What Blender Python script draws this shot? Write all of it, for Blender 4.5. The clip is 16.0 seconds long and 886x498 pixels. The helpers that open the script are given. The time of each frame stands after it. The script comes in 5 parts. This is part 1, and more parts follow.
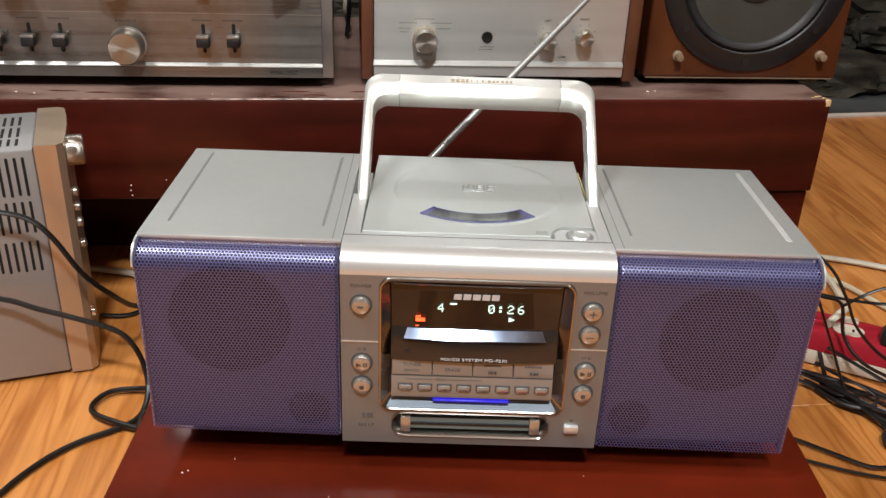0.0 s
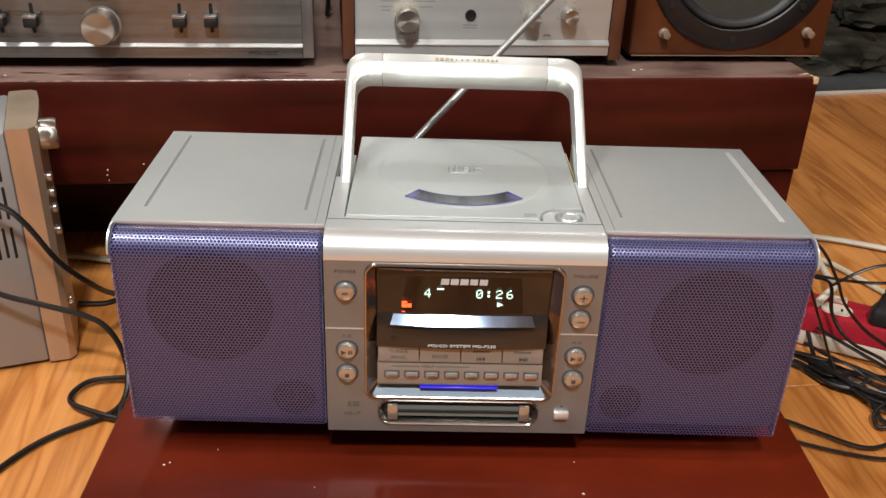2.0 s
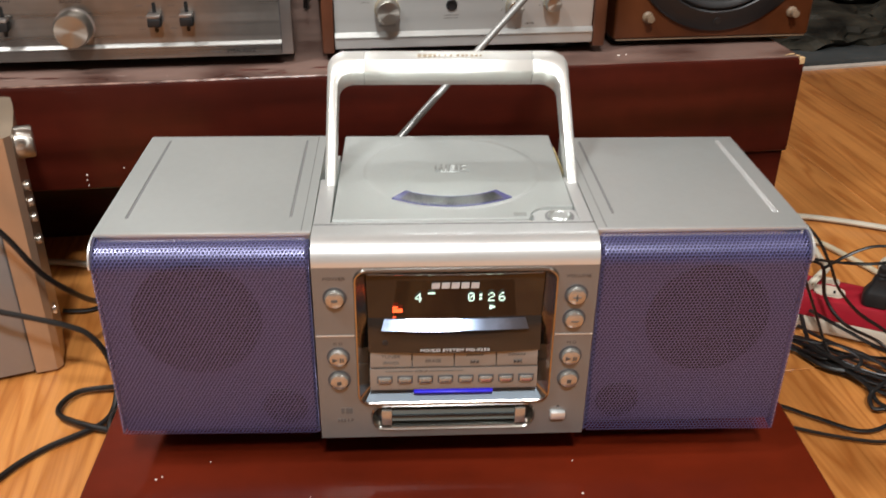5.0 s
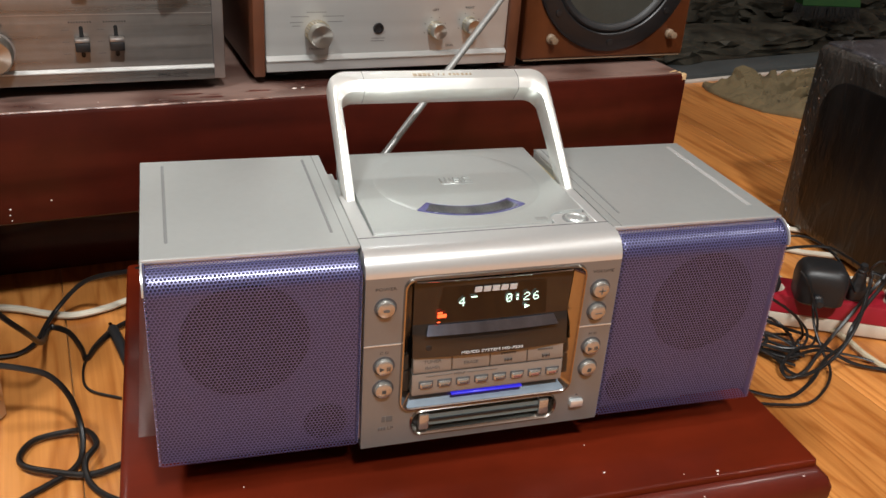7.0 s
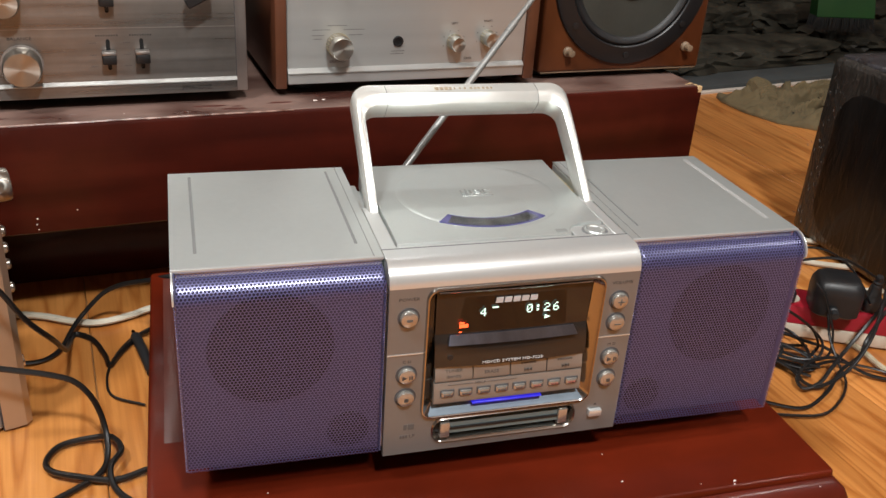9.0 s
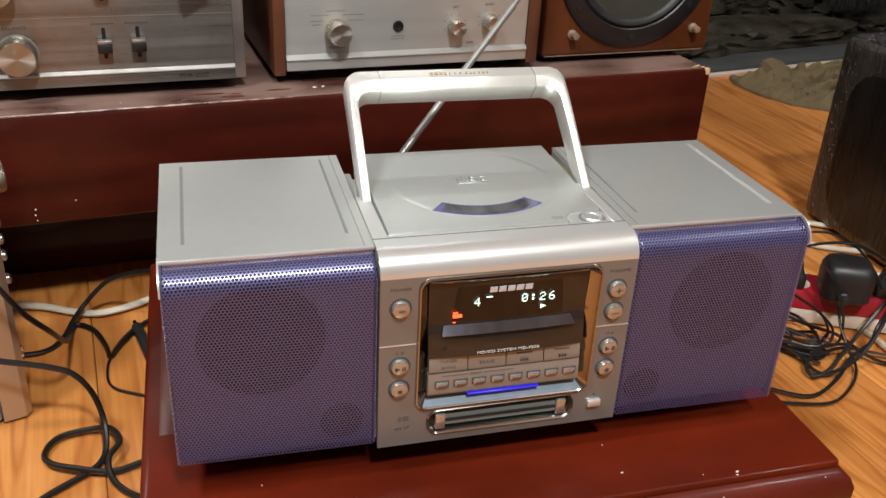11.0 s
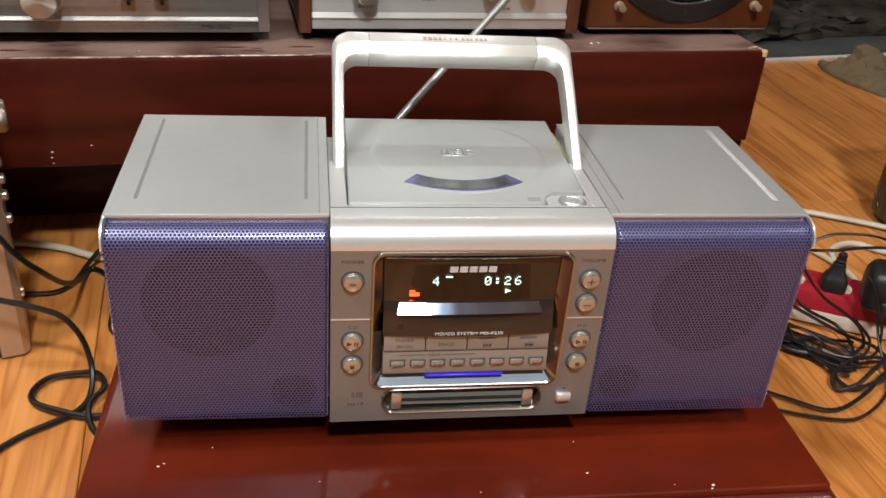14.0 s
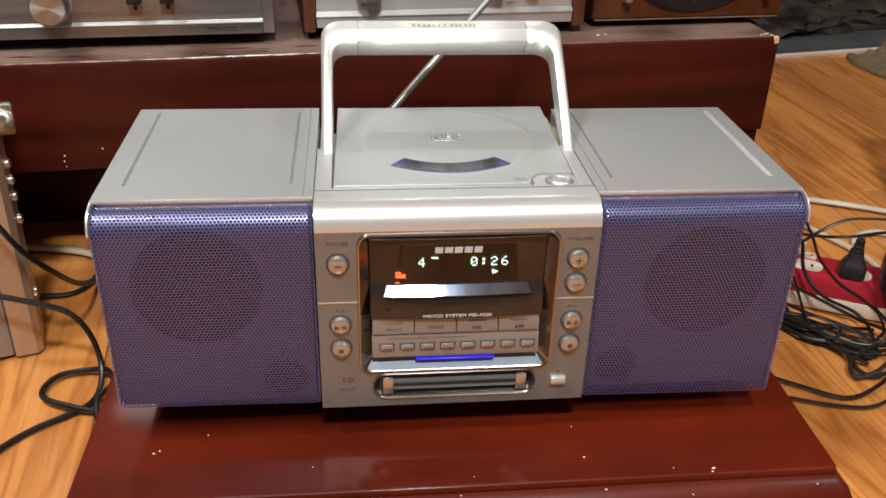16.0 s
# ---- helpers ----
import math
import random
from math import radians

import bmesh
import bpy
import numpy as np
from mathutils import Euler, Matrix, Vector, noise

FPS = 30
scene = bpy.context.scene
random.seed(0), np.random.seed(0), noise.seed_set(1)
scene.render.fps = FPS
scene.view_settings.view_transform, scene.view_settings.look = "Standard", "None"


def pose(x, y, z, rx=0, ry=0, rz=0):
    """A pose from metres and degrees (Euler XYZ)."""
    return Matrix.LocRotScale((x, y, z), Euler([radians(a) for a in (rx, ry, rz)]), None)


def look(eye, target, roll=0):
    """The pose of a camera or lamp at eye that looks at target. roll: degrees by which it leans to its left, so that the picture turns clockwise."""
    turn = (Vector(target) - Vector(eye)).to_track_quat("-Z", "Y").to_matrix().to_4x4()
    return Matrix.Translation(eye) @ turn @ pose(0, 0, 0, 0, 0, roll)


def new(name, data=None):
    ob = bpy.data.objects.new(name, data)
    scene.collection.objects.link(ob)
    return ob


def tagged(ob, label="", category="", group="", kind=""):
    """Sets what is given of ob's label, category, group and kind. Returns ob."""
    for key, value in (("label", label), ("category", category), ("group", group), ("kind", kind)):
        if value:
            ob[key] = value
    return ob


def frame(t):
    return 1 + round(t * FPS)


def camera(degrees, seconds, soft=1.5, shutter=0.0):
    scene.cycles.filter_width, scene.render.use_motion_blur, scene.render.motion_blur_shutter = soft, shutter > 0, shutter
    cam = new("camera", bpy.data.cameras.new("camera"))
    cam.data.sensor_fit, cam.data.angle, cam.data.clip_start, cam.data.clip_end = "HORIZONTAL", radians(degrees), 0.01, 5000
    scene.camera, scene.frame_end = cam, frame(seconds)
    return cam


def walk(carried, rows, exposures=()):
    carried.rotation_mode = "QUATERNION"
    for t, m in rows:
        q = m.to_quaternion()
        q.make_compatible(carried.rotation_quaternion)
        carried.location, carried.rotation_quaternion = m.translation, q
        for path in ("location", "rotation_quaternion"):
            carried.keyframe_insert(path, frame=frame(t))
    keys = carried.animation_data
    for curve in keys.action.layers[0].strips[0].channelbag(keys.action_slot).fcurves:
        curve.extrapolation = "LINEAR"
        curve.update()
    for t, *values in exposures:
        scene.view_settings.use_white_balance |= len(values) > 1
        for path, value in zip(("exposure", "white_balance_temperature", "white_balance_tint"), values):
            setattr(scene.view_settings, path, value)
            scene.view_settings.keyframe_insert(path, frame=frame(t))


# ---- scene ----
cam = camera(52.5, 16.0, shutter=0.5)
PATH = [
    (0, (-0.033, -0.528, 0.536), (-0.004, 1.261, -0.357), 2.3),
    (0.5, (-0.033, -0.524, 0.534), (0.007, 1.262, -0.365), 2.0),
    (1, (-0.035, -0.522, 0.533), (0.019, 1.258, -0.378), 2.2),
    (1.5, (-0.033, -0.517, 0.531), (0.028, 1.259, -0.387), 2.3),
    (2, (-0.035, -0.513, 0.53), (0.033, 1.257, -0.398), 2.3),
    (2.5, (-0.034, -0.509, 0.529), (0.033, 1.258, -0.405), 1.8),
    (3, (-0.036, -0.502, 0.526), (0.035, 1.255, -0.427), 1.3),
    (3.5, (-0.035, -0.5, 0.53), (0.035, 1.248, -0.439), 0.9),
    (4, (-0.035, -0.498, 0.53), (0.035, 1.247, -0.445), 0.9),
    (4.5, (-0.036, -0.495, 0.53), (0.039, 1.248, -0.448), 0.9),
    (5, (-0.036, -0.496, 0.537), (0.06, 1.254, -0.427), 0.8),
    (5.2, (-0.039, -0.494, 0.544), (0.094, 1.261, -0.407), 0.6),
    (7.3, (-0.216, -0.506, 0.534), (0.363, 1.189, -0.357), 4.4),
    (7.5, (-0.216, -0.51, 0.537), (0.355, 1.189, -0.351), 4.4),
    (8, (-0.218, -0.514, 0.541), (0.338, 1.195, -0.337), 4.3),
    (8.5, (-0.218, -0.511, 0.541), (0.33, 1.2, -0.338), 4.2),
    (11, (-0.198, -0.502, 0.539), (0.302, 1.206, -0.373), 3.1),
    (11.5, (-0.169, -0.491, 0.538), (0.313, 1.215, -0.389), 2.1),
    (12, (-0.087, -0.515, 0.567), (0.344, 1.206, -0.357), -1.3),
    (12.5, (-0.02, -0.497, 0.572), (0.349, 1.239, -0.349), -4.5),
    (13, (-0.025, -0.482, 0.558), (0.339, 1.239, -0.393), -4.1),
    (13.5, (-0.088, -0.488, 0.532), (0.228, 1.228, -0.446), -0.2),
    (14, (-0.104, -0.491, 0.535), (0.184, 1.224, -0.453), 4.4),
    (14.5, (-0.091, -0.503, 0.538), (0.145, 1.231, -0.431), 4.3),
    (15, (-0.087, -0.499, 0.539), (0.124, 1.238, -0.428), 2.9),
    (15.5, (-0.081, -0.497, 0.533), (0.12, 1.238, -0.441), 2.2),
    (16, (-0.066, -0.505, 0.516), (0.125, 1.238, -0.445), 1.6),
]
walk(cam, [(t, look(eye, target, roll)) for t, eye, target, roll in PATH])

# ---- light ----
world = bpy.data.worlds.new("world")
scene.world = world
world.use_nodes = True
world.node_tree.nodes["Background"].inputs[0].default_value = (0.9, 0.95, 1.0, 1)
world.node_tree.nodes["Background"].inputs[1].default_value = 0.05


def downlight(x, y, z, watts, size, colour=(0.97, 0.98, 0.97)):
    lamp = bpy.data.lights.new("downlight", "AREA")
    lamp.shape, lamp.size, lamp.energy, lamp.color = "DISK", size, watts, colour
    ob = new("downlight", lamp)
    ob.matrix_world = pose(x, y, z)
    return ob


downlight(0.02, -1.5, 2.55, 97, 0.3)
downlight(-1.15, -0.5, 2.55, 58, 0.42)
downlight(2.0, -0.5, 2.55, 17, 0.3)
# added lamp, no known fitting: puts sheen on the stereo's left top
downlight(-1.0, 2.4, 2.55, 8, 0.45)
downlight(0.14, 2.52, 2.55, 3.6, 0.085)
downlight(0.7, 2.52, 2.55, 3.6, 0.085)


# ---- materials ----
def mat(name, colour, rough=0.5, metal=0.0, vary=0.15, grain=(8, 8, 8), grain2=60.0, bump=0.02, bump_scale=400.0,
        coat=0.0, coat_rough=0.05, rough_vary=0.1, second=None, emit=None, power=0.0, island=0.0, spec=0.5):
    """Noise-varied surface: large soft patches, a fine grain, roughness wear and a fine relief."""
    m = bpy.data.materials.new(name)
    m.use_nodes = True
    nt = m.node_tree
    n, l = nt.nodes, nt.links
    bsdf = n["Principled BSDF"]
    tc = n.new("ShaderNodeTexCoord")
    mp = n.new("ShaderNodeMapping")
    mp.inputs["Scale"].default_value = grain
    l.new(tc.outputs["Object"], mp.inputs["Vector"])
    n1 = n.new("ShaderNodeTexNoise")
    n1.inputs["Scale"].default_value = 1.0
    n1.inputs["Detail"].default_value = 5
    l.new(mp.outputs[0], n1.inputs["Vector"])
    n2 = n.new("ShaderNodeTexNoise")
    n2.inputs["Scale"].default_value = grain2
    n2.inputs["Detail"].default_value = 3
    l.new(tc.outputs["Object"], n2.inputs["Vector"])
    ramp = n.new("ShaderNodeValToRGB")
    lo = [max(0.0, c * (1 - vary)) for c in colour]
    hi = [min(1.0, c * (1 + vary)) for c in (second or colour)]
    ramp.color_ramp.elements[0].position, ramp.color_ramp.elements[1].position = 0.3, 0.7
    ramp.color_ramp.elements[0].color, ramp.color_ramp.elements[1].color = (*lo, 1), (*hi, 1)
    l.new(n1.outputs[0], ramp.inputs[0])
    mix = n.new("ShaderNodeMix")
    mix.data_type, mix.blend_type = "RGBA", "MULTIPLY"
    mix.inputs[0].default_value = min(1.0, vary * 1.2)
    l.new(ramp.outputs[0], mix.inputs[6])
    l.new(n2.outputs[0], mix.inputs[7])
    colour_out = mix.outputs[2]
    if island:
        info = n.new("ShaderNodeObjectInfo")
        hsv = n.new("ShaderNodeHueSaturation")
        mr = n.new("ShaderNodeMapRange")
        mr.inputs["To Min"].default_value, mr.inputs["To Max"].default_value = 1 - island, 1 + island
        l.new(info.outputs["Random"], mr.inputs["Value"])
        l.new(mr.outputs[0], hsv.inputs["Value"])
        l.new(colour_out, hsv.inputs["Color"])
        colour_out = hsv.outputs[0]
    l.new(colour_out, bsdf.inputs["Base Color"])
    rr = n.new("ShaderNodeMapRange")
    rr.inputs["To Min"].default_value, rr.inputs["To Max"].default_value = max(0.0, rough - rough_vary), min(1.0, rough + rough_vary)
    l.new(n1.outputs[0], rr.inputs["Value"])
    l.new(rr.outputs[0], bsdf.inputs["Roughness"])
    bsdf.inputs["Metallic"].default_value = metal
    bsdf.inputs["Specular IOR Level"].default_value = spec
    if coat:
        bsdf.inputs["Coat Weight"].default_value, bsdf.inputs["Coat Roughness"].default_value = coat, coat_rough
    if bump:
        n3 = n.new("ShaderNodeTexNoise")
        n3.inputs["Scale"].default_value = bump_scale
        l.new(tc.outputs["Object"], n3.inputs["Vector"])
        b = n.new("ShaderNodeBump")
        b.inputs["Strength"].default_value, b.inputs["Distance"].default_value = min(1.0, bump * 10), 0.001
        l.new(n3.outputs[0], b.inputs["Height"])
        l.new(b.outputs[0], bsdf.inputs["Normal"])
    if emit:
        bsdf.inputs["Emission Color"].default_value, bsdf.inputs["Emission Strength"].default_value = (*emit, 1), power
    return m


def wood_floor():
    """Orange-brown laminate: long grain with cathedral figure, different in every plank."""
    m = mat("laminate", (0.49, 0.18, 0.04), 0.3, 0, 0.16, (10, 1.2, 10), 25, 0.01, 300, second=(0.64, 0.272, 0.074), island=0.08, rough_vary=0.06)
    nt = m.node_tree
    n, l = nt.nodes, nt.links
    bsdf = n["Principled BSDF"]
    tc = n["Texture Coordinate"]
    info = n["Object Info"]
    add = n.new("ShaderNodeVectorMath")
    add.operation = "MULTIPLY_ADD"
    comb = n.new("ShaderNodeCombineXYZ")
    for k in range(3):
        l.new(info.outputs["Random"], comb.inputs[k])
    add.inputs[1].default_value = (7, 11, 5)
    l.new(comb.outputs[0], add.inputs[0])
    l.new(tc.outputs["Object"], add.inputs[2])
    mp = n.new("ShaderNodeMapping")
    mp.inputs["Scale"].default_value = (8, 0.55, 1)
    l.new(add.outputs[0], mp.inputs["Vector"])
    nz = n.new("ShaderNodeTexNoise")
    nz.inputs["Scale"].default_value, nz.inputs["Detail"].default_value, nz.inputs["Distortion"].default_value = 1.6, 2, 0.6
    l.new(mp.outputs[0], nz.inputs["Vector"])
    mul = n.new("ShaderNodeMath")
    mul.operation = "MULTIPLY"
    mul.inputs[1].default_value = 13
    l.new(nz.outputs[0], mul.inputs[0])
    fr = n.new("ShaderNodeMath")
    fr.operation = "PINGPONG"
    fr.inputs[1].default_value = 0.5
    l.new(mul.outputs[0], fr.inputs[0])
    ramp = n.new("ShaderNodeValToRGB")
    ramp.color_ramp.elements[0].position, ramp.color_ramp.elements[1].position = 0.0, 0.26
    ramp.color_ramp.elements[0].color, ramp.color_ramp.elements[1].color = (0.7, 0.57, 0.45, 1), (1, 1, 1, 1)
    l.new(fr.outputs[0], ramp.inputs[0])
    fine = n.new("ShaderNodeMapping")
    fine.inputs["Scale"].default_value = (230, 5, 1)
    l.new(add.outputs[0], fine.inputs["Vector"])
    fz = n.new("ShaderNodeTexNoise")
    fz.inputs["Scale"].default_value, fz.inputs["Detail"].default_value = 1.0, 4
    l.new(fine.outputs[0], fz.inputs["Vector"])
    fr2 = n.new("ShaderNodeValToRGB")
    fr2.color_ramp.elements[0].position, fr2.color_ramp.elements[1].position = 0.3, 0.62
    fr2.color_ramp.elements[0].color, fr2.color_ramp.elements[1].color = (0.7, 0.6, 0.5, 1), (1.0, 1.0, 1.0, 1)
    l.new(fz.outputs[0], fr2.inputs[0])
    old = bsdf.inputs["Base Color"].links[0].from_socket
    for r, amount in ((ramp, 0.88), (fr2, 0.65)):
        mx = n.new("ShaderNodeMix")
        mx.data_type, mx.blend_type = "RGBA", "MULTIPLY"
        mx.inputs[0].default_value = amount
        l.new(old, mx.inputs[6])
        l.new(r.outputs[0], mx.inputs[7])
        old = mx.outputs[2]
    l.new(old, bsdf.inputs["Base Color"])
    return m


def dusty(name, base, dust, amount=0.5):
    """Lacquer under a patchy film of dust."""
    m = mat(name, base, 0.35, 0, 0.2, (5, 5, 5), 50, 0.01, 300, second=dust, rough_vary=0.25)
    r = m.node_tree.nodes["Color Ramp"].color_ramp
    r.elements[0].position, r.elements[1].position = 0.62 - amount * 0.5, 0.75 - amount * 0.3
    return m


M = {}
M["silver"] = mat("silver_paint", (0.665, 0.685, 0.675), 0.3, 0.65, 0.05, (6, 6, 6), 300, 0.006, 1500, rough_vary=0.05)
M["silver_lid"] = mat("silver_lid_paint", (0.59, 0.63, 0.615), 0.31, 0.68, 0.05, (6, 6, 6), 300, 0, 1500, rough_vary=0.03)
M["grey_top"] = mat("grey_plastic", (0.615, 0.65, 0.635), 0.32, 0.7, 0.06, (5, 5, 5), 200, 0, 1200, rough_vary=0.03)
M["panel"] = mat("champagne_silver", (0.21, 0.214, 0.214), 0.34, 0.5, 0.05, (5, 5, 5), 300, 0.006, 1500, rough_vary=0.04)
M["groove"] = mat("dark_joint", (0.06, 0.06, 0.065), 0.6, 0, 0.1, bump=0)
M["handle"] = mat("handle_silver", (0.725, 0.735, 0.7), 0.32, 0.55, 0.07, (9, 9, 9), 120, 0.008, 900, rough_vary=0.08)
M["purple"] = mat("purple_metal", (0.09, 0.091, 0.25), 0.36, 0.42, 0.08, (5, 5, 5), 80, 0, rough_vary=0.05, coat=1.0, coat_rough=0.3, spec=1.0)
M["bead"] = mat("punched_edge", (0.2, 0.19, 0.33), 0.25, 0.5, 0.05, bump=0)
M["baffle"] = mat("baffle", (0.046, 0.043, 0.09), 0.7, 0, 0.1, bump=0)
M["cone_dark"] = mat("dark_cone", (0.003, 0.003, 0.004), 0.7, 0, 0.2, bump=0)
M["black"] = mat("black_plastic", (0.012, 0.012, 0.013), 0.45, 0, 0.3, (20, 20, 20), 200, 0.01, 900)
M["black_soft"] = mat("black_rubber", (0.016, 0.016, 0.017), 0.5, 0, 0.3, (30, 30, 30), 200, 0.02, 600)
M["hole"] = mat("black_void", (0.004, 0.004, 0.004), 0.9, 0, 0.1, bump=0)
M["aerial"] = mat("aerial_chrome", (0.27, 0.27, 0.26), 0.42, 0.6, 0.05, bump=0)
M["chrome"] = mat("chrome", (0.72, 0.7, 0.68), 0.12, 1, 0.03, bump=0, rough_vary=0.04)
M["bronze_chrome"] = mat("warm_chrome", (0.42, 0.4, 0.375), 0.2, 1.0, 0.04, bump=0, rough_vary=0.04)
M["smoke"] = mat("smoked_lens", (0.021, 0.0155, 0.0125), 0.1, 0, 0.1, bump=0, rough_vary=0.03, spec=0.6)
M["screen"] = mat("black_display_glass", (0.006, 0.005, 0.005), 0.08, 0, 0.1, bump=0, rough_vary=0.02)
M["facet"] = mat("lens_facet", (0.235, 0.295, 0.41), 0.08, 0.95, 0.25, (60, 8, 8), 200, 0, rough_vary=0.03)
M["sill"] = mat("pale_blue_sill", (0.15, 0.19, 0.23), 0.46, 0.3, 0.12, (50, 8, 8), 120, 0, spec=0.3)
M["flap"] = mat("teal_grey_flap", (0.12, 0.16, 0.165), 0.3, 0.2, 0.05, bump=0)
M["key"] = mat("grey_key", (0.28, 0.275, 0.26), 0.32, 0.4, 0.05, bump=0.005)
M["button"] = mat("button_chrome", (0.44, 0.425, 0.39), 0.2, 0.75, 0.04, bump=0, rough_vary=0.05)
M["ink"] = mat("dark_print", (0.05, 0.045, 0.042), 0.6, 0, 0.1, bump=0)
M["ink_mid"] = mat("grey_print", (0.1, 0.095, 0.09), 0.6, 0, 0.1, bump=0)
M["white_print"] = mat("white_print", (0.55, 0.56, 0.57), 0.4, 0, 0.05, bump=0)
M["red_print"] = mat("red_print", (0.3, 0.11, 0.09), 0.6, 0, 0.1, bump=0)
M["emboss"] = mat("embossed_plastic", (0.27, 0.28, 0.28), 0.4, 0.5, 0.05, bump=0)
M["emboss_mark"] = mat("raised_lid_mark", (0.42, 0.44, 0.43), 0.36, 0.6, 0.05, bump=0)
M["vfd"] = mat("display_green", (0.1, 0.12, 0.1), 0.5, emit=(0.75, 1.0, 0.82), power=1.7, bump=0)
M["vfd_red"] = mat("display_red", (0.12, 0.03, 0.02), 0.5, emit=(1.0, 0.09, 0.02), power=3.0, bump=0)
M["blue_led"] = mat("blue_led", (0.02, 0.02, 0.2), 0.4, emit=(0.04, 0.03, 1.0), power=0.6, bump=0)
M["blue_tint"] = mat("blue_smoked_window", (0.06, 0.055, 0.24), 0.1, 0.2, 0.1, bump=0, coat=1)
# dark disc; the pale streaks are the window's glint put into the colour
M["disc"] = mat("disc_with_glints", (0.012, 0.013, 0.016), 0.12, 0.85, 0.3, (45, 4, 4), 30, 0, second=(0.3, 0.3, 0.31), rough_vary=0.06)
M["lacquer"] = mat("red_lacquer", (0.062, 0.0062, 0.0014), 0.4, 0, 0.25, (3, 9, 9), 40, 0.006, 30, coat=0.14, coat_rough=0.09, second=(0.105, 0.0105, 0.0025), spec=0.15)
M["lacquer_edge"] = mat("red_lacquer_edge", (0.055, 0.0062, 0.0028), 0.36, 0, 0.3, (4, 12, 12), 60, 0.01, 300, coat=0.16, coat_rough=0.15, second=(0.085, 0.0105, 0.005), spec=0.2)
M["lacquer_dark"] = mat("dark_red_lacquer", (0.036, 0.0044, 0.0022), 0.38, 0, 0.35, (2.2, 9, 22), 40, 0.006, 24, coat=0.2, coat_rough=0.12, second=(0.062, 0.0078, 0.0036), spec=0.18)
M["lacquer_dusty"] = dusty("dusty_lacquer", (0.075, 0.026, 0.019), (0.205, 0.13, 0.107), 0.62)
M["lacquer_dusty"].node_tree.nodes["Mapping"].inputs["Scale"].default_value = (9, 16, 16)
M["lacquer_dusty"].node_tree.nodes["Principled BSDF"].inputs["Coat Weight"].default_value = 0.25
M["lacquer_dusty"].node_tree.nodes["Principled BSDF"].inputs["Coat Roughness"].default_value = 0.2
M["table_dusty"] = dusty("worn_lacquer_rim", (0.08, 0.0125, 0.007), (0.115, 0.037, 0.028), 0.6)
# worn lacquer, pale because the edge's glints are put into its colour
M["worn_glint"] = mat("worn_edge_glints", (0.2, 0.085, 0.06), 0.22, 0, 0.5, (60, 20, 20), 90, 0.02, 200, coat=0.6, coat_rough=0.1, second=(0.4, 0.25, 0.2))
M["bare"] = mat("bare_wood_chip", (0.6, 0.4, 0.2), 0.7, 0, 0.2, (40, 40, 40), 200, 0.03, 400)
M["print_worn"] = mat("worn_brown_print", (0.5, 0.41, 0.29), 0.5, 0.2, 0.3, (300, 300, 300), 600, 0)
M["chip_white"] = mat("pale_chip", (0.72, 0.62, 0.55), 0.7, 0, 0.1, bump=0)
M["alu"] = mat("brushed_aluminium", (0.245, 0.225, 0.207), 0.3, 0.88, 0.2, (2.5, 60, 110), 70, 0.012, 700, rough_vary=0.12)
M["alu_cool"] = mat("brushed_aluminium_cool", (0.51, 0.515, 0.5), 0.36, 0.65, 0.05, (2, 60, 60), 40, 0.01, 700, rough_vary=0.06)
M["alu_dark"] = mat("aluminium_trim", (0.36, 0.33, 0.31), 0.36, 0.8, 0.06, (2, 40, 40), 60, 0.01, 700)
M["knob"] = mat("turned_aluminium", (0.5, 0.475, 0.43), 0.36, 0.95, 0.05, (30, 30, 30), 90, 0, rough_vary=0.06)
M["brass_knob"] = mat("gold_knurled", (0.66, 0.56, 0.36), 0.28, 1, 0.05, bump=0)
M["walnut"] = mat("walnut_side", (0.12, 0.042, 0.02), 0.4, 0, 0.25, (30, 4, 4), 60, 0.02, 300)
M["cherry"] = mat("cherry_veneer", (0.09, 0.0245, 0.0078), 0.38, 0, 0.2, (14, 14, 2.5), 80, 0.01, 300, second=(0.118, 0.035, 0.0112), spec=0.35)
M["rubber_ring"] = mat("speaker_ring", (0.009, 0.0095, 0.011), 0.4, 0, 0.15, bump=0.01)
M["cone"] = mat("speaker_cone", (0.045, 0.05, 0.044), 0.42, 0, 0.2, (15, 15, 15), 200, 0.02, 500)
M["peg"] = mat("beige_peg", (0.22, 0.15, 0.095), 0.5, 0, 0.15)
M["case"] = mat("grey_case", (0.33, 0.33, 0.33), 0.45, 0.5, 0.06, (5, 5, 5), 200, 0.01, 900)
M["front_bronze"] = mat("champagne_front", (0.52, 0.41, 0.3), 0.38, 0.7, 0.07, (40, 40, 2), 60, 0.006, 700)
M["cord"] = mat("black_cord", (0.007, 0.0065, 0.0065), 0.4, 0, 0.3, (30, 30, 30), 200, 0.01, 600)
M["white_cord"] = mat("white_cord", (0.55, 0.5, 0.4), 0.45, 0, 0.12, (20, 20, 20), 100, 0.01, 500)
M["cream_cord"] = mat("cream_cord", (0.5, 0.43, 0.3), 0.5, 0, 0.15, (20, 20, 20), 100, 0.01, 500)
M["red_plastic"] = mat("red_plastic", (0.32, 0.012, 0.024), 0.35, 0, 0.1, (10, 10, 10), 80, 0.01, 500)
M["cream"] = mat("cream_plastic", (0.6, 0.52, 0.42), 0.45, 0, 0.12, (12, 12, 12), 80, 0.01, 500)
M["film"] = mat("film_wrapped_black", (0.008, 0.0072, 0.0066), 0.42, 0, 0.4, (14, 14, 3), 90, 0.1, 60, coat=0.7, coat_rough=0.1, second=(0.035, 0.031, 0.027), spec=0.25)
